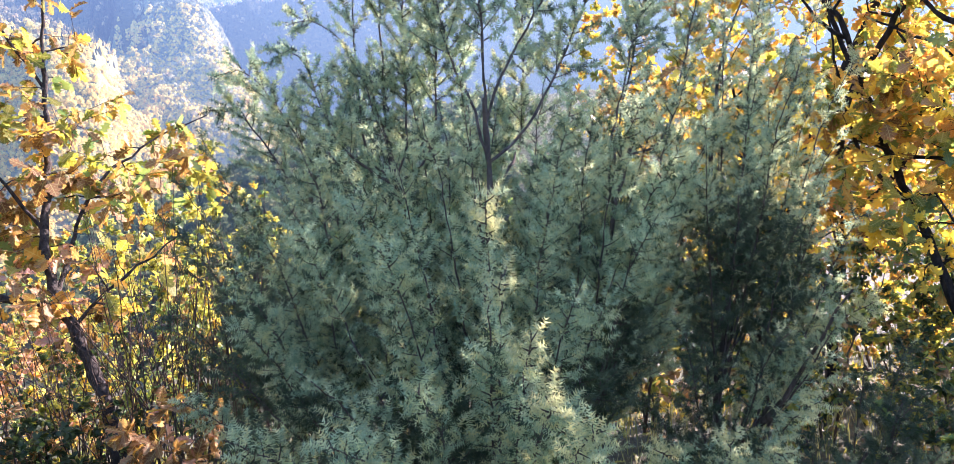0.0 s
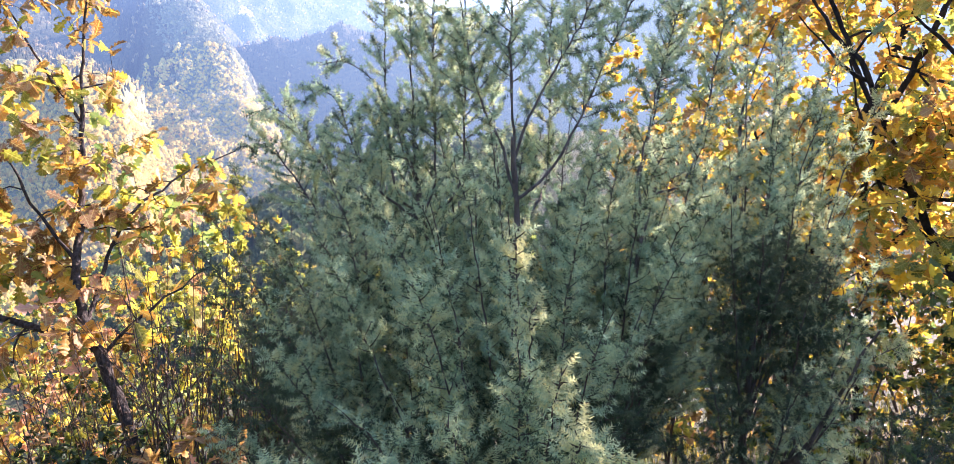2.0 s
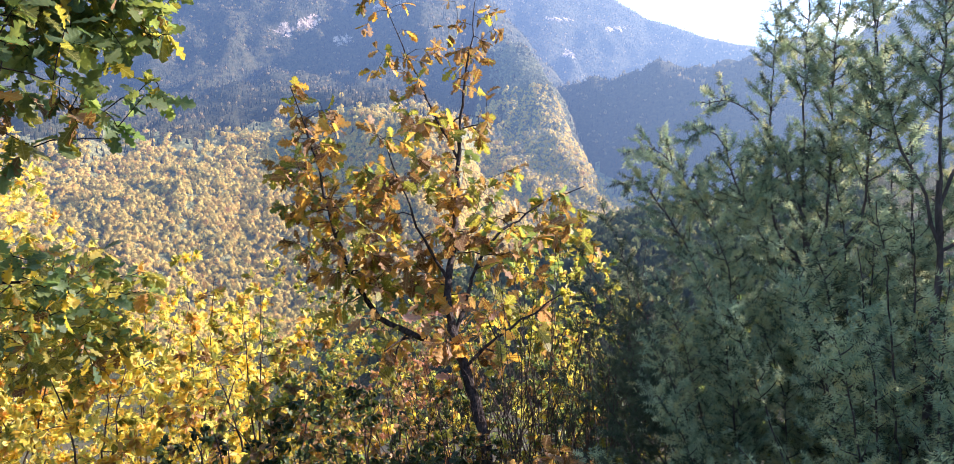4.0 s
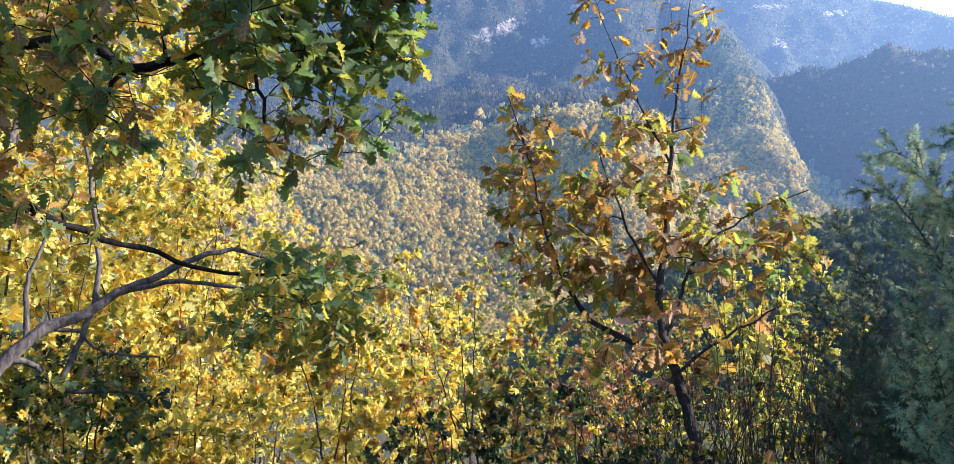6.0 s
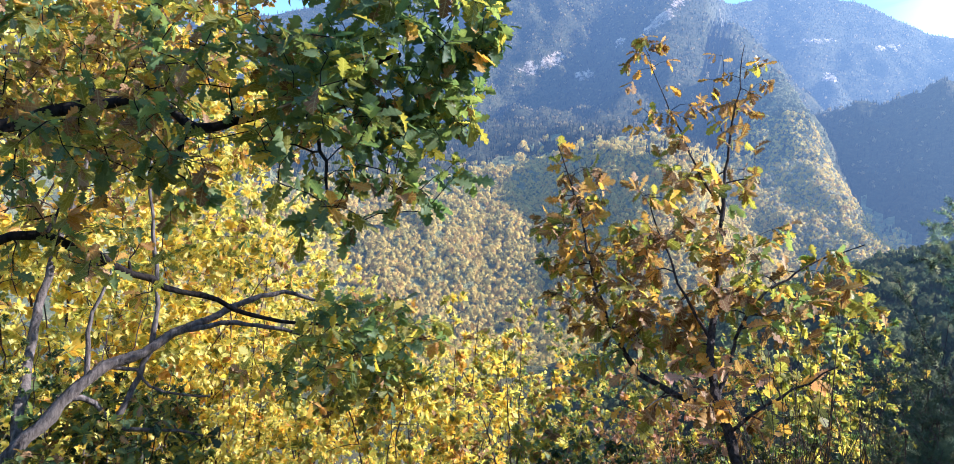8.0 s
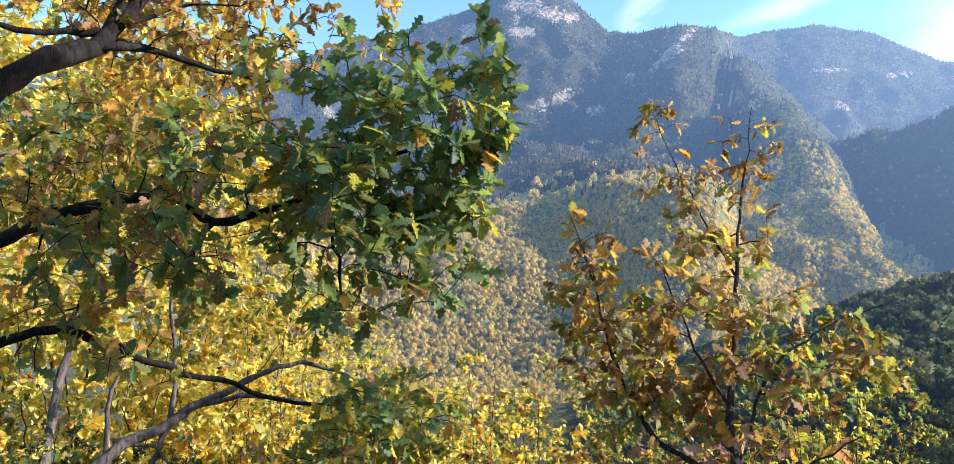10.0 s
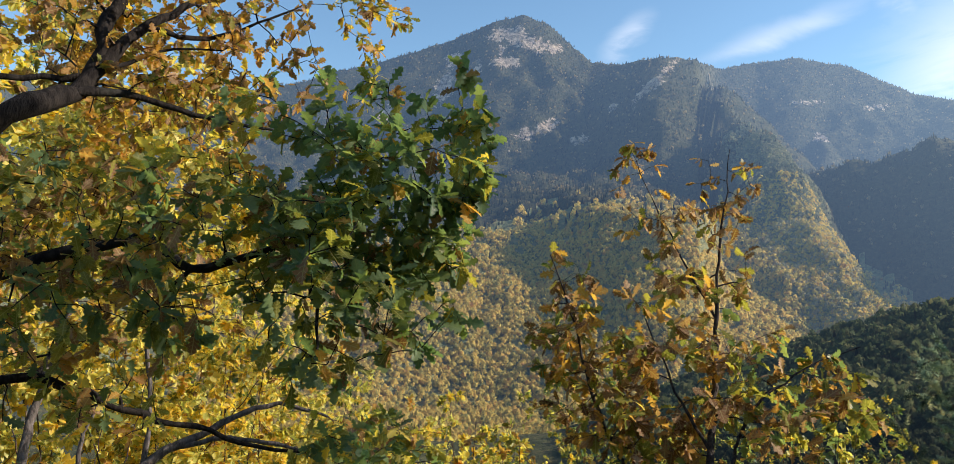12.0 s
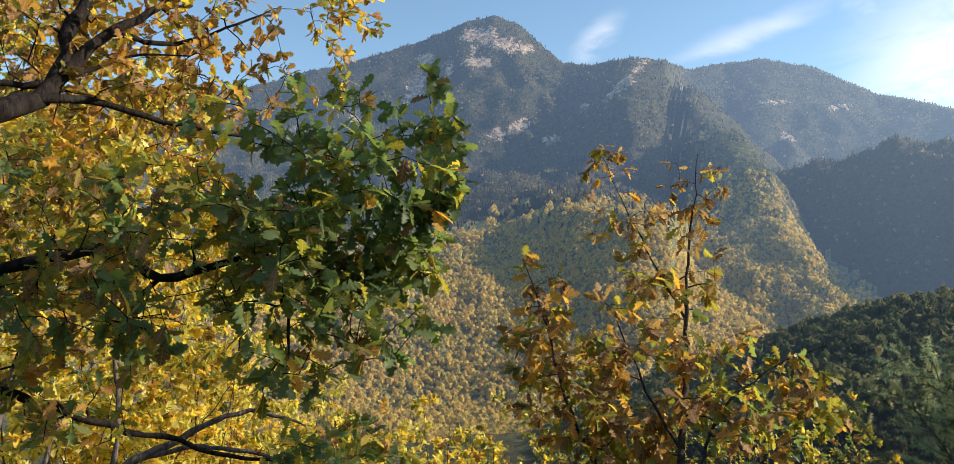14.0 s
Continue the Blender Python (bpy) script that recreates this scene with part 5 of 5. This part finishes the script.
for i, (base, limbs, zones, mixes, label) in enumerate([
        ((2.0, 3.95, 0.0), [([(2.0, 3.95, 0.0), (2.0, 3.95, 0.45), (2.06, 4.0, 0.9), (2.0, 3.95, 1.5), (2.2, 3.85, 2.0), (2.6, 4.0, 2.7), (3.1, 4.1, 3.9)], 0.03, 0.004),
                            ([(2.0, 3.95, 0.5), (1.75, 3.9, 0.8), (1.55, 4.0, 1.2), (1.45, 4.2, 1.8)], 0.022, 0.005),
                            ([(2.05, 4.0, 0.9), (2.3, 3.9, 1.2), (2.6, 3.9, 1.7)], 0.02, 0.005)],
         [((1.45, 4.2, 1.75), (0.55, 0.5, 0.6), 110), ((2.0, 3.8, 1.6), (0.55, 0.5, 0.65), 130), ((1.75, 3.75, 0.95), (0.4, 0.35, 0.3), 50), ((1.0, 3.9, 1.5), (0.4, 0.4, 0.5), 50), ((2.6, 4.1, 1.6), (0.5, 0.5, 0.7), 80), ((2.0, 4.0, 3.0), (0.9, 0.8, 1.1), 190), ((1.5, 4.2, 2.5), (0.6, 0.5, 0.5), 110)],
         [[1, 4, 3, 7, 3, 0, 0], [1, 5, 4, 6, 3, 0, 0], [0, 2, 3, 8, 2, 0, 0], [0, 2, 1, 5, 6, 0, 0], [1, 5, 6, 3, 0, 2, 0], [1, 5, 3, 6, 3, 0, 0], [1, 4, 3, 7, 4, 0, 0]], "backlit oak with a golden and orange crown"),
        ((1.45, 3.2, 0.0), [([(1.47, 3.15, 0.0), (1.44, 3.17, 0.55), (1.4, 3.3, 0.85), (1.3, 3.5, 1.3)], 0.034, 0.008)],
         [((1.25, 3.6, 1.5), (0.35, 0.35, 0.35), 24)], [[0, 3, 4, 4, 1, 0, 0]], "slim dark oak stem with few leaves"),
        ((2.24, 2.6, 0.0), [([(2.24, 2.6, 0.0), (2.05, 2.85, 0.5), (1.93, 3.05, 0.98), (1.85, 3.3, 1.4), (1.7, 3.45, 1.9), (1.5, 3.5, 2.5), (1.25, 3.5, 3.3)], 0.027, 0.003),
                             ([(1.94, 3.1, 1.05), (1.7, 3.25, 1.4), (1.58, 3.3, 1.95)], 0.012, 0.004), ([(1.97, 3.3, 1.4), (1.95, 3.1, 1.65), (1.75, 3.05, 1.85)], 0.012, 0.004),
                             ([(1.82, 3.32, 1.5), (1.61, 3.2, 1.87), (1.57, 3.21, 1.96), (1.47, 3.24, 2.08), (1.3, 3.3, 2.4)], 0.016, 0.005), ([(1.63, 3.21, 1.84), (1.53, 3.23, 1.91), (1.47, 3.25, 1.98), (1.35, 3.3, 2.15)], 0.01, 0.003)],
         [((2.0, 3.15, 1.75), (0.5, 0.45, 0.55), 70), ((1.65, 3.25, 1.7), (0.3, 0.35, 0.45), 60), ((2.0, 2.9, 1.05), (0.35, 0.35, 0.3), 40), ((2.3, 3.1, 3.3), (0.9, 0.8, 1.1), 150), ((2.9, 3.2, 2.2), (0.6, 0.6, 0.8), 90)],
         [[2, 6, 3, 5, 2, 0, 0], [1, 5, 2, 6, 4, 0, 0], [3, 6, 3, 2, 1, 0, 0], [2, 6, 4, 3, 1, 0, 0], [2, 6, 4, 3, 1, 1, 0]], "leaning oak with yellow-green leaves"),
        ((2.1, 2.78, 0.0), [([(2.1, 2.78, 0.0), (2.09, 2.83, 0.79), (2.1, 2.9, 1.18), (2.12, 2.91, 1.55), (2.08, 2.93, 1.74), (2.03, 2.95, 1.82), (2.0, 2.96, 1.97), (1.95, 3.0, 2.5)], 0.034, 0.014),
                            ([(2.1, 2.88, 1.15), (2.02, 2.97, 1.38), (1.96, 3.01, 1.47), (1.85, 3.1, 1.7)], 0.02, 0.006), ([(2.04, 2.95, 1.8), (2.07, 2.92, 1.9), (2.13, 2.88, 2.05), (2.25, 2.85, 2.5)], 0.022, 0.009),
                            ([(2.07, 2.94, 1.76), (1.99, 2.98, 1.85), (1.93, 3.02, 1.89), (1.86, 3.05, 1.96), (1.75, 3.1, 2.1)], 0.015, 0.005), ([(2.1, 2.92, 1.66), (1.95, 3.02, 1.76), (1.84, 3.08, 1.83), (1.7, 3.12, 1.9)], 0.011, 0.004),
                            ([(2.1, 2.91, 1.27), (1.93, 3.02, 1.32), (1.81, 3.1, 1.34), (1.65, 3.15, 1.4)], 0.012, 0.004), ([(2.1, 2.86, 1.0), (1.99, 2.95, 1.05), (1.9, 3.0, 1.2)], 0.009, 0.003)],
         [((1.95, 2.98, 1.62), (0.35, 0.3, 0.4), 55), ((2.1, 2.9, 2.3), (0.5, 0.4, 0.4), 70), ((1.8, 3.05, 1.25), (0.3, 0.3, 0.25), 30)],
         [[2, 5, 4, 5, 2, 0, 0], [1, 5, 4, 4, 2, 0, 0], [3, 5, 4, 4, 1, 0, 0]], "forked dark oak trunk with gold and orange leaves")]):
    broadleaf("oak", base, limbs, zones, mixes, 40 + i, per=4.6, size=0.082, tip=0.0024, twig=BARK, near=(0.5, 0.5, 1.6), gap=-0.05, freq=2.4, label=label, group="oaks")

# made-up tall crown above the view, added to shade the near oak limbs
broadleaf("oak", (2.0, 5.3, -0.6),
          [([(2.0, 5.3, -0.7), (2.3, 5.2, 1.0), (2.9, 5.2, 2.6), (2.6, 5.2, 4.0), (2.2, 5.2, 5.4)], 0.06, 0.01), ([(2.8, 5.2, 2.2), (3.1, 4.9, 3.2), (3.6, 4.6, 4.4)], 0.03, 0.006),
           ([(2.8, 5.2, 2.6), (2.0, 5.3, 3.2), (1.1, 5.3, 4.4)], 0.025, 0.006)],
          [((1.5, 5.2, 4.6), (1.2, 1.1, 1.1), 190), ((3.0, 4.6, 4.4), (1.2, 1.1, 1.2), 170), ((2.3, 5.2, 3.2), (1.0, 0.9, 0.8), 110)],
          [[2, 6, 4, 4, 1, 0, 0], [2, 6, 4, 3, 1, 0, 0], [1, 6, 4, 5, 1, 0, 0]],
          49, per=5, size=0.1, kind="lobed", near=(0.5, 0.5, 1.6), gap=0.0, freq=1.6, singles=0, tip=0.002, label="tall oak added for shade, its full golden crown mostly out of view", group="oaks")

# ---- shrubs ----
def shrub(seed, x, y, height, width, mix, count, label, size=0.05, per=20, kind="plain", singles=110, gap=0.0, stems=3, bottom=0.08):
    rng = np.random.default_rng(seed)
    z = terrain_height(x, y)
    limbs = []
    for _ in range(stems):
        a, o = rng.uniform(0, 6.28), rng.uniform(0.15, 0.75) * width
        q = (x + math.cos(a) * o, y + math.sin(a) * o)
        limbs.append(([(x + rng.normal(0, 0.05), y + rng.normal(0, 0.05), z - 0.05), (x * 0.55 + q[0] * 0.45, y * 0.55 + q[1] * 0.45, z + height * 0.5), (q[0], q[1], z + height * rng.uniform(0.7, 0.95))], 0.008, 0.002))
    zones = [((x, y, z + height * (1 + bottom) / 2), (width, width, height * (1 - bottom) / 2), int(count * 1.25))]
    broadleaf("shrub", (x, y, z), limbs, zones, [mix], seed, per, size, kind, (0, 0, 1.6), singles, gap, 3.0, 0.001, label, "shrub", "shrubs", limb_names=("stem",), bark=TWIG)


for seed, (x, y, h, w, mix, n, label) in enumerate([
        (-3.1, 3.0, 1.6, 0.55, [0, 5, 3, 2, 4, 1, 0], 100, "golden and tan shrub beside the young oak"),
        (-2.6, 3.7, 1.3, 0.55, [0, 5, 2, 1, 5, 1, 1], 90, "tan and russet shrub beside the young oak"),
        (-3.5, 2.3, 1.5, 0.5, [0, 2, 5, 2, 0, 6, 0], 110, "golden shrub under the oak"),
        (-2.5, 2.55, 0.85, 0.4, [3, 5, 1, 1, 4, 0, 1], 70, "low olive and brown shrub on the bank"),
        (-3.9, 3.3, 2.0, 0.6, [0, 2, 5, 1, 0, 6, 0], 130, "bright yellow sunlit shrub on the slope"),
        (-4.9, 3.6, 2.4, 0.7, [0, 2, 6, 1, 0, 5, 0], 140, "bright yellow sunlit shrub on the slope"),
        (-5.6, 2.4, 3.0, 0.8, [0, 2, 6, 2, 0, 4, 0], 170, "tall golden thicket lit from behind"),
        (-5.2, 5.2, 2.6, 0.8, [0, 3, 5, 1, 0, 5, 0], 120, "pale yellow thicket on the slope"),
        (-1.9, 4.45, 2.15, 0.42, [3, 7, 1.5, 0, 1, 5, 0], 170, "tall pale lime shrub lit from behind"),
        (-3.3, 4.9, 2.1, 0.5, [0, 0, 0, 1, 1, 0, 7], 90, "russet shrub behind the young oak"),
        (-1.15, 3.2, 1.2, 0.4, [7, 4, 0, 0, 4, 0, 0], 40, "thin olive shrub beside the juniper"),
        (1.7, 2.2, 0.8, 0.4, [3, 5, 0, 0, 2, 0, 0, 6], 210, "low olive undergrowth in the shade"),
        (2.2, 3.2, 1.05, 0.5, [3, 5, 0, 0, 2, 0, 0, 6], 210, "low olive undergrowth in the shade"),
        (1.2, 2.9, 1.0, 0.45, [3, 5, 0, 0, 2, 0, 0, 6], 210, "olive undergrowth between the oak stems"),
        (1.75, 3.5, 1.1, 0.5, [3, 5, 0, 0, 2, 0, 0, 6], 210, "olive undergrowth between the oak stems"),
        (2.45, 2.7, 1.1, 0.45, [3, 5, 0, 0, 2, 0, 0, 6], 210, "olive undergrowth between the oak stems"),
        (-2.0, 2.45, 0.72, 0.42, [1, 1, 0, 0, 2, 0, 0, 9], 110, "low shrub in the shade of the young oak, its shade put into dark leaves"),
        (-1.62, 2.35, 0.6, 0.42, [1, 1, 0, 0, 2, 0, 0, 9], 110, "low shrub in the shade of the young oak, its shade put into dark leaves"),
        (-2.4, 2.1, 0.62, 0.42, [1, 1, 0, 0, 2, 0, 0, 9], 110, "low shrub in the shade of the young oak, its shade put into dark leaves"),
        (-1.25, 2.9, 0.8, 0.35, [7, 4, 0, 0, 4, 0, 0], 40, "thin olive shrub beside the juniper"),
        (-0.5, 3.3, 1.3, 0.5, [6, 5, 0, 0, 1, 0, 0], 90, "dark olive shrub behind the juniper"),
        (0.2, 3.4, 1.4, 0.5, [6, 5, 0, 1, 1, 0, 0], 90, "dark olive shrub behind the juniper"),
        (-1.7, 3.2, 0.95, 0.5, [1, 2, 0, 0, 3, 0, 0, 8], 100, "undergrowth behind the bare twigs, its shade put into dark leaves"),
        (-1.2, 3.7, 1.0, 0.5, [1, 2, 0, 0, 3, 0, 0, 8], 100, "undergrowth behind the bare twigs, its shade put into dark leaves"),
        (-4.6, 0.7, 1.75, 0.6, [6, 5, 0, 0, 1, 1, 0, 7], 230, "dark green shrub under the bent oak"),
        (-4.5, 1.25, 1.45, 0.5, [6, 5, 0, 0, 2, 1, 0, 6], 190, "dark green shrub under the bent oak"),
        (0.8, 3.5, 1.0, 0.5, [2, 4, 0, 1, 6, 0, 3], 80, "russet undergrowth behind the junipers")]):
    shrub(60 + seed, x, y, h, w, mix, n, label, 0.03 if mix[0] > 6 or len(mix) > 7 else 0.046)
shrub(90, -1.0, 2.15, 0.72, 0.16, [0, 0, 0, 1, 7, 0, 1], 16, "dry oak seedling with brown curled leaves", 0.058, 9, "oak", 60, -0.5, 2, 0.6)


def twig_clump(seed, x, y, n, height, lean, label):
    """Bare upright shoots with a few side twigs."""
    p = Plant(seed)
    rng = p.rng
    z = terrain_height(x, y)
    ends = []
    for _ in range(n):
        bx, by = x + rng.normal(0, 0.12), y + rng.normal(0, 0.12)
        h = height * rng.uniform(0.6, 1.05)
        tip = (bx + rng.normal(lean, 0.26), by + rng.normal(0, 0.22), z + h)
        p.limb([(bx, by, z - 0.03), (bx * 0.6 + tip[0] * 0.4 + rng.normal(0, 0.02), by * 0.6 + tip[1] * 0.4, z + h * 0.5), tip], 0.0034, 0.001, 5, 0.08)
        for _ in range(4):
            s = rng.uniform(0.4, 1)
            ends.append((bx + (tip[0] - bx) * s + rng.normal(0, 0.06), by + (tip[1] - by) * s + rng.normal(0, 0.06), z + h * s + rng.uniform(0.03, 0.12)))
    p.reach(np.array(ends), 0.0008)
    tagged(p.build("bare_shrub", (x, y, z), TWIG, TWIG, ("stem",)), label, "shrub", "bare shrubs")


for seed, (x, y, n, h, lean) in enumerate([(-1.4, 2.7, 16, 1.15, 0.05), (-1.15, 2.6, 14, 1.3, 0.0), (-0.95, 2.55, 12, 1.35, -0.05), (-1.65, 2.6, 18, 0.9, -0.1), (-1.3, 3.1, 20, 1.4, 0.0), (-1.55, 2.95, 22, 1.0, 0.05), (-1.05, 2.95, 20, 1.2, 0.0), (-1.8, 2.8, 16, 0.8, 0.0)]):
    twig_clump(120 + seed, x, y, n, h, lean, "clump of bare brown upright twigs")


def grass(seed, n):
    """Dry grass on the bank."""
    rng = np.random.default_rng(seed)
    a, r = np.radians(rng.uniform(-180, 180, n)), rng.uniform(0.6, 6.0, n)
    x, y = r * np.sin(a), r * np.cos(a)
    z = np.array([terrain_height(p, q) for p, q in zip(x, y)])
    h = rng.uniform(0.1, 0.38, n)
    d = rng.uniform(0, 6.28, n)
    lean = rng.uniform(0.1, 0.8, n) * h
    c, s = np.cos(d), np.sin(d)
    w = 0.0028
    v = np.zeros((n, 5, 3))
    for k, (t, wd) in enumerate(((0, 1), (0, -1), (0.55, 0.8), (0.55, -0.8), (1, 0))):
        v[:, k, 0] = x + c * lean * t * t - s * w * wd
        v[:, k, 1] = y + s * lean * t * t + c * w * wd
        v[:, k, 2] = z + h * t - 0.01
    f = np.array([(0, 1, 3), (0, 3, 2), (2, 3, 4)])
    faces = (f[None] + np.arange(n)[:, None, None] * 5).reshape(-1, 3)
    m = leaf_material("grass_blade", [(0, (0.07, 0.1, 0.025)), (0.5, (0.18, 0.17, 0.05)), (1, (0.35, 0.27, 0.12))], 0.35, brown=0.2)
    tagged(mesh_object("grass", v.reshape(-1, 3), faces, [m]), "dry grass on the bank", "grass", kind="stuff")


grass(7, 16000)


def litter(seed, n):
    """Fallen oak leaves on the bank."""
    rng = np.random.default_rng(seed)
    a, r = np.radians(rng.uniform(-180, 180, n)), 6.0 * np.sqrt(rng.uniform(0.01, 1, n))
    x, y = r * np.sin(a), r * np.cos(a)
    pos = np.stack([x, y, [terrain_height(p, q) + 0.012 for p, q in zip(x, y)]], -1)
    way = unit(np.stack([rng.normal(0, 1, n), rng.normal(0, 1, n), rng.normal(0, 0.15, n)], -1))
    up = unit(np.array([0, 0, 1.0]) + rng.normal(0, 0.25, (n, 3)))
    xs = unit(np.cross(way, up))
    zs = np.cross(xs, way)
    s = rng.uniform(0.05, 0.09, n)[:, None, None]
    v, f, uv = SHAPES["oak_joined"]
    w = pos[:, None] + s * (xs[:, None] * v[None, :, 0:1] + way[:, None] * v[None, :, 1:2] + zs[:, None] * v[None, :, 2:3])
    faces = (f[None] + np.arange(n)[:, None, None] * len(v)).reshape(-1, 4)
    ob = mesh_object("fallen_leaves", w.reshape(-1, 3), faces, LEAVES, None, np.repeat(rng.choice([3, 4, 4, 4, 1], n), len(f)), np.tile(uv, (n, 1)))
    tagged(ob, "fallen brown oak leaves lying on the bank", "leaf litter", kind="stuff")


litter(8, 1800)


# ---- thickets down the slope ----
def thicket(seed, mix, label, x, y, places):
    """One bushy young tree, and copies of it at other places (x, y, size)."""
    z = terrain_height(x, y)
    rng = np.random.default_rng(seed)
    limbs = []
    for k in range(3):
        a, o = k * 2.09 + rng.uniform(-0.4, 0.4), rng.uniform(0.4, 0.9)
        limbs.append(([(x + 0.1 * math.cos(a), y + 0.1 * math.sin(a), z - 0.1), (x + 0.4 * o * math.cos(a) + rng.normal(0, 0.2), y + 0.4 * o * math.sin(a) + rng.normal(0, 0.2), z + 1.0), (x + o * math.cos(a), y + o * math.sin(a), z + rng.uniform(1.5, 2.4))], 0.009, 0.002))
    zones = [((x, y, z + 0.9), (1.05, 1.05, 0.9), 120), ((x, y, z + 2.1), (0.8, 0.8, 0.9), 120)]
    tree = broadleaf("thicket", (x, y, z), limbs, zones, [mix, mix], seed, 24, 0.046, "plain", (0, 0, 1.6), 16, 0.1, 2.3, 0.0012, label, "bush", "thickets", limb_names=("stem",), bark=TWIG)
    for i, (px, py, s) in enumerate(places):
        copy_thing(tree, pose(px, py, terrain_height(px, py) - 0.05, 0, 0, 77 * i) @ Matrix.Scale(s, 4))


thicket(201, [0.6, 3, 4, 1.2, 0.3, 9, 0], "tall golden bush lit from behind", -6.3, 2.3,
        [(-7.3, 1.2, 2.2), (-6.4, 0.5, 1.8), (-6.6, 3.6, 1.05), (-8.5, 2.6, 2.2), (-6.9, 2.4, 1.6), (-7.9, 4.4, 1.2), (-9.5, 0.9, 2.5), (-9.6, 2.6, 2.5), (-6.9, -0.4, 2.0), (-5.9, 4.7, 0.85), (-6.6, 6.2, 0.9), (-5.6, 1.4, 1.15), (-6.0, 3.0, 1.2), (-5.4, 2.9, 0.95), (-5.9, 2.2, 1.35), (-6.8, 1.6, 1.5)])
thicket(202, [5, 7, 1, 1, 1, 1, 0], "olive-green bush on the slope", -4.3, 5.2,
        [(-3.4, 6.0, 0.9), (-2.3, 5.8, 0.95), (-5.3, 6.6, 0.95), (-4.4, 7.6, 1.0), (-2.6, 8.0, 1.0), (-7.4, 7.4, 1.0), (-6.2, 9.0, 1.1), (-1.0, 8.0, 0.9)])
thicket(203, [1, 5, 4, 5, 2, 0, 0], "orange and olive bush in the sun", 2.3, 4.9,
        [(1.0, 4.7, 0.7), (3.0, 3.6, 0.75), (3.8, 3.0, 0.8), (1.7, 5.0, 0.8), (3.4, 4.4, 0.9), (2.7, 4.4, 0.6), (-7.6, -1.8, 1.3), (-5.4, 0.0, 0.9), (1.6, 6.2, 1.25), (3.2, 5.4, 1.3), (4.6, 4.6, 1.3), (2.6, 7.6, 1.5), (4.4, 6.4, 1.3)])
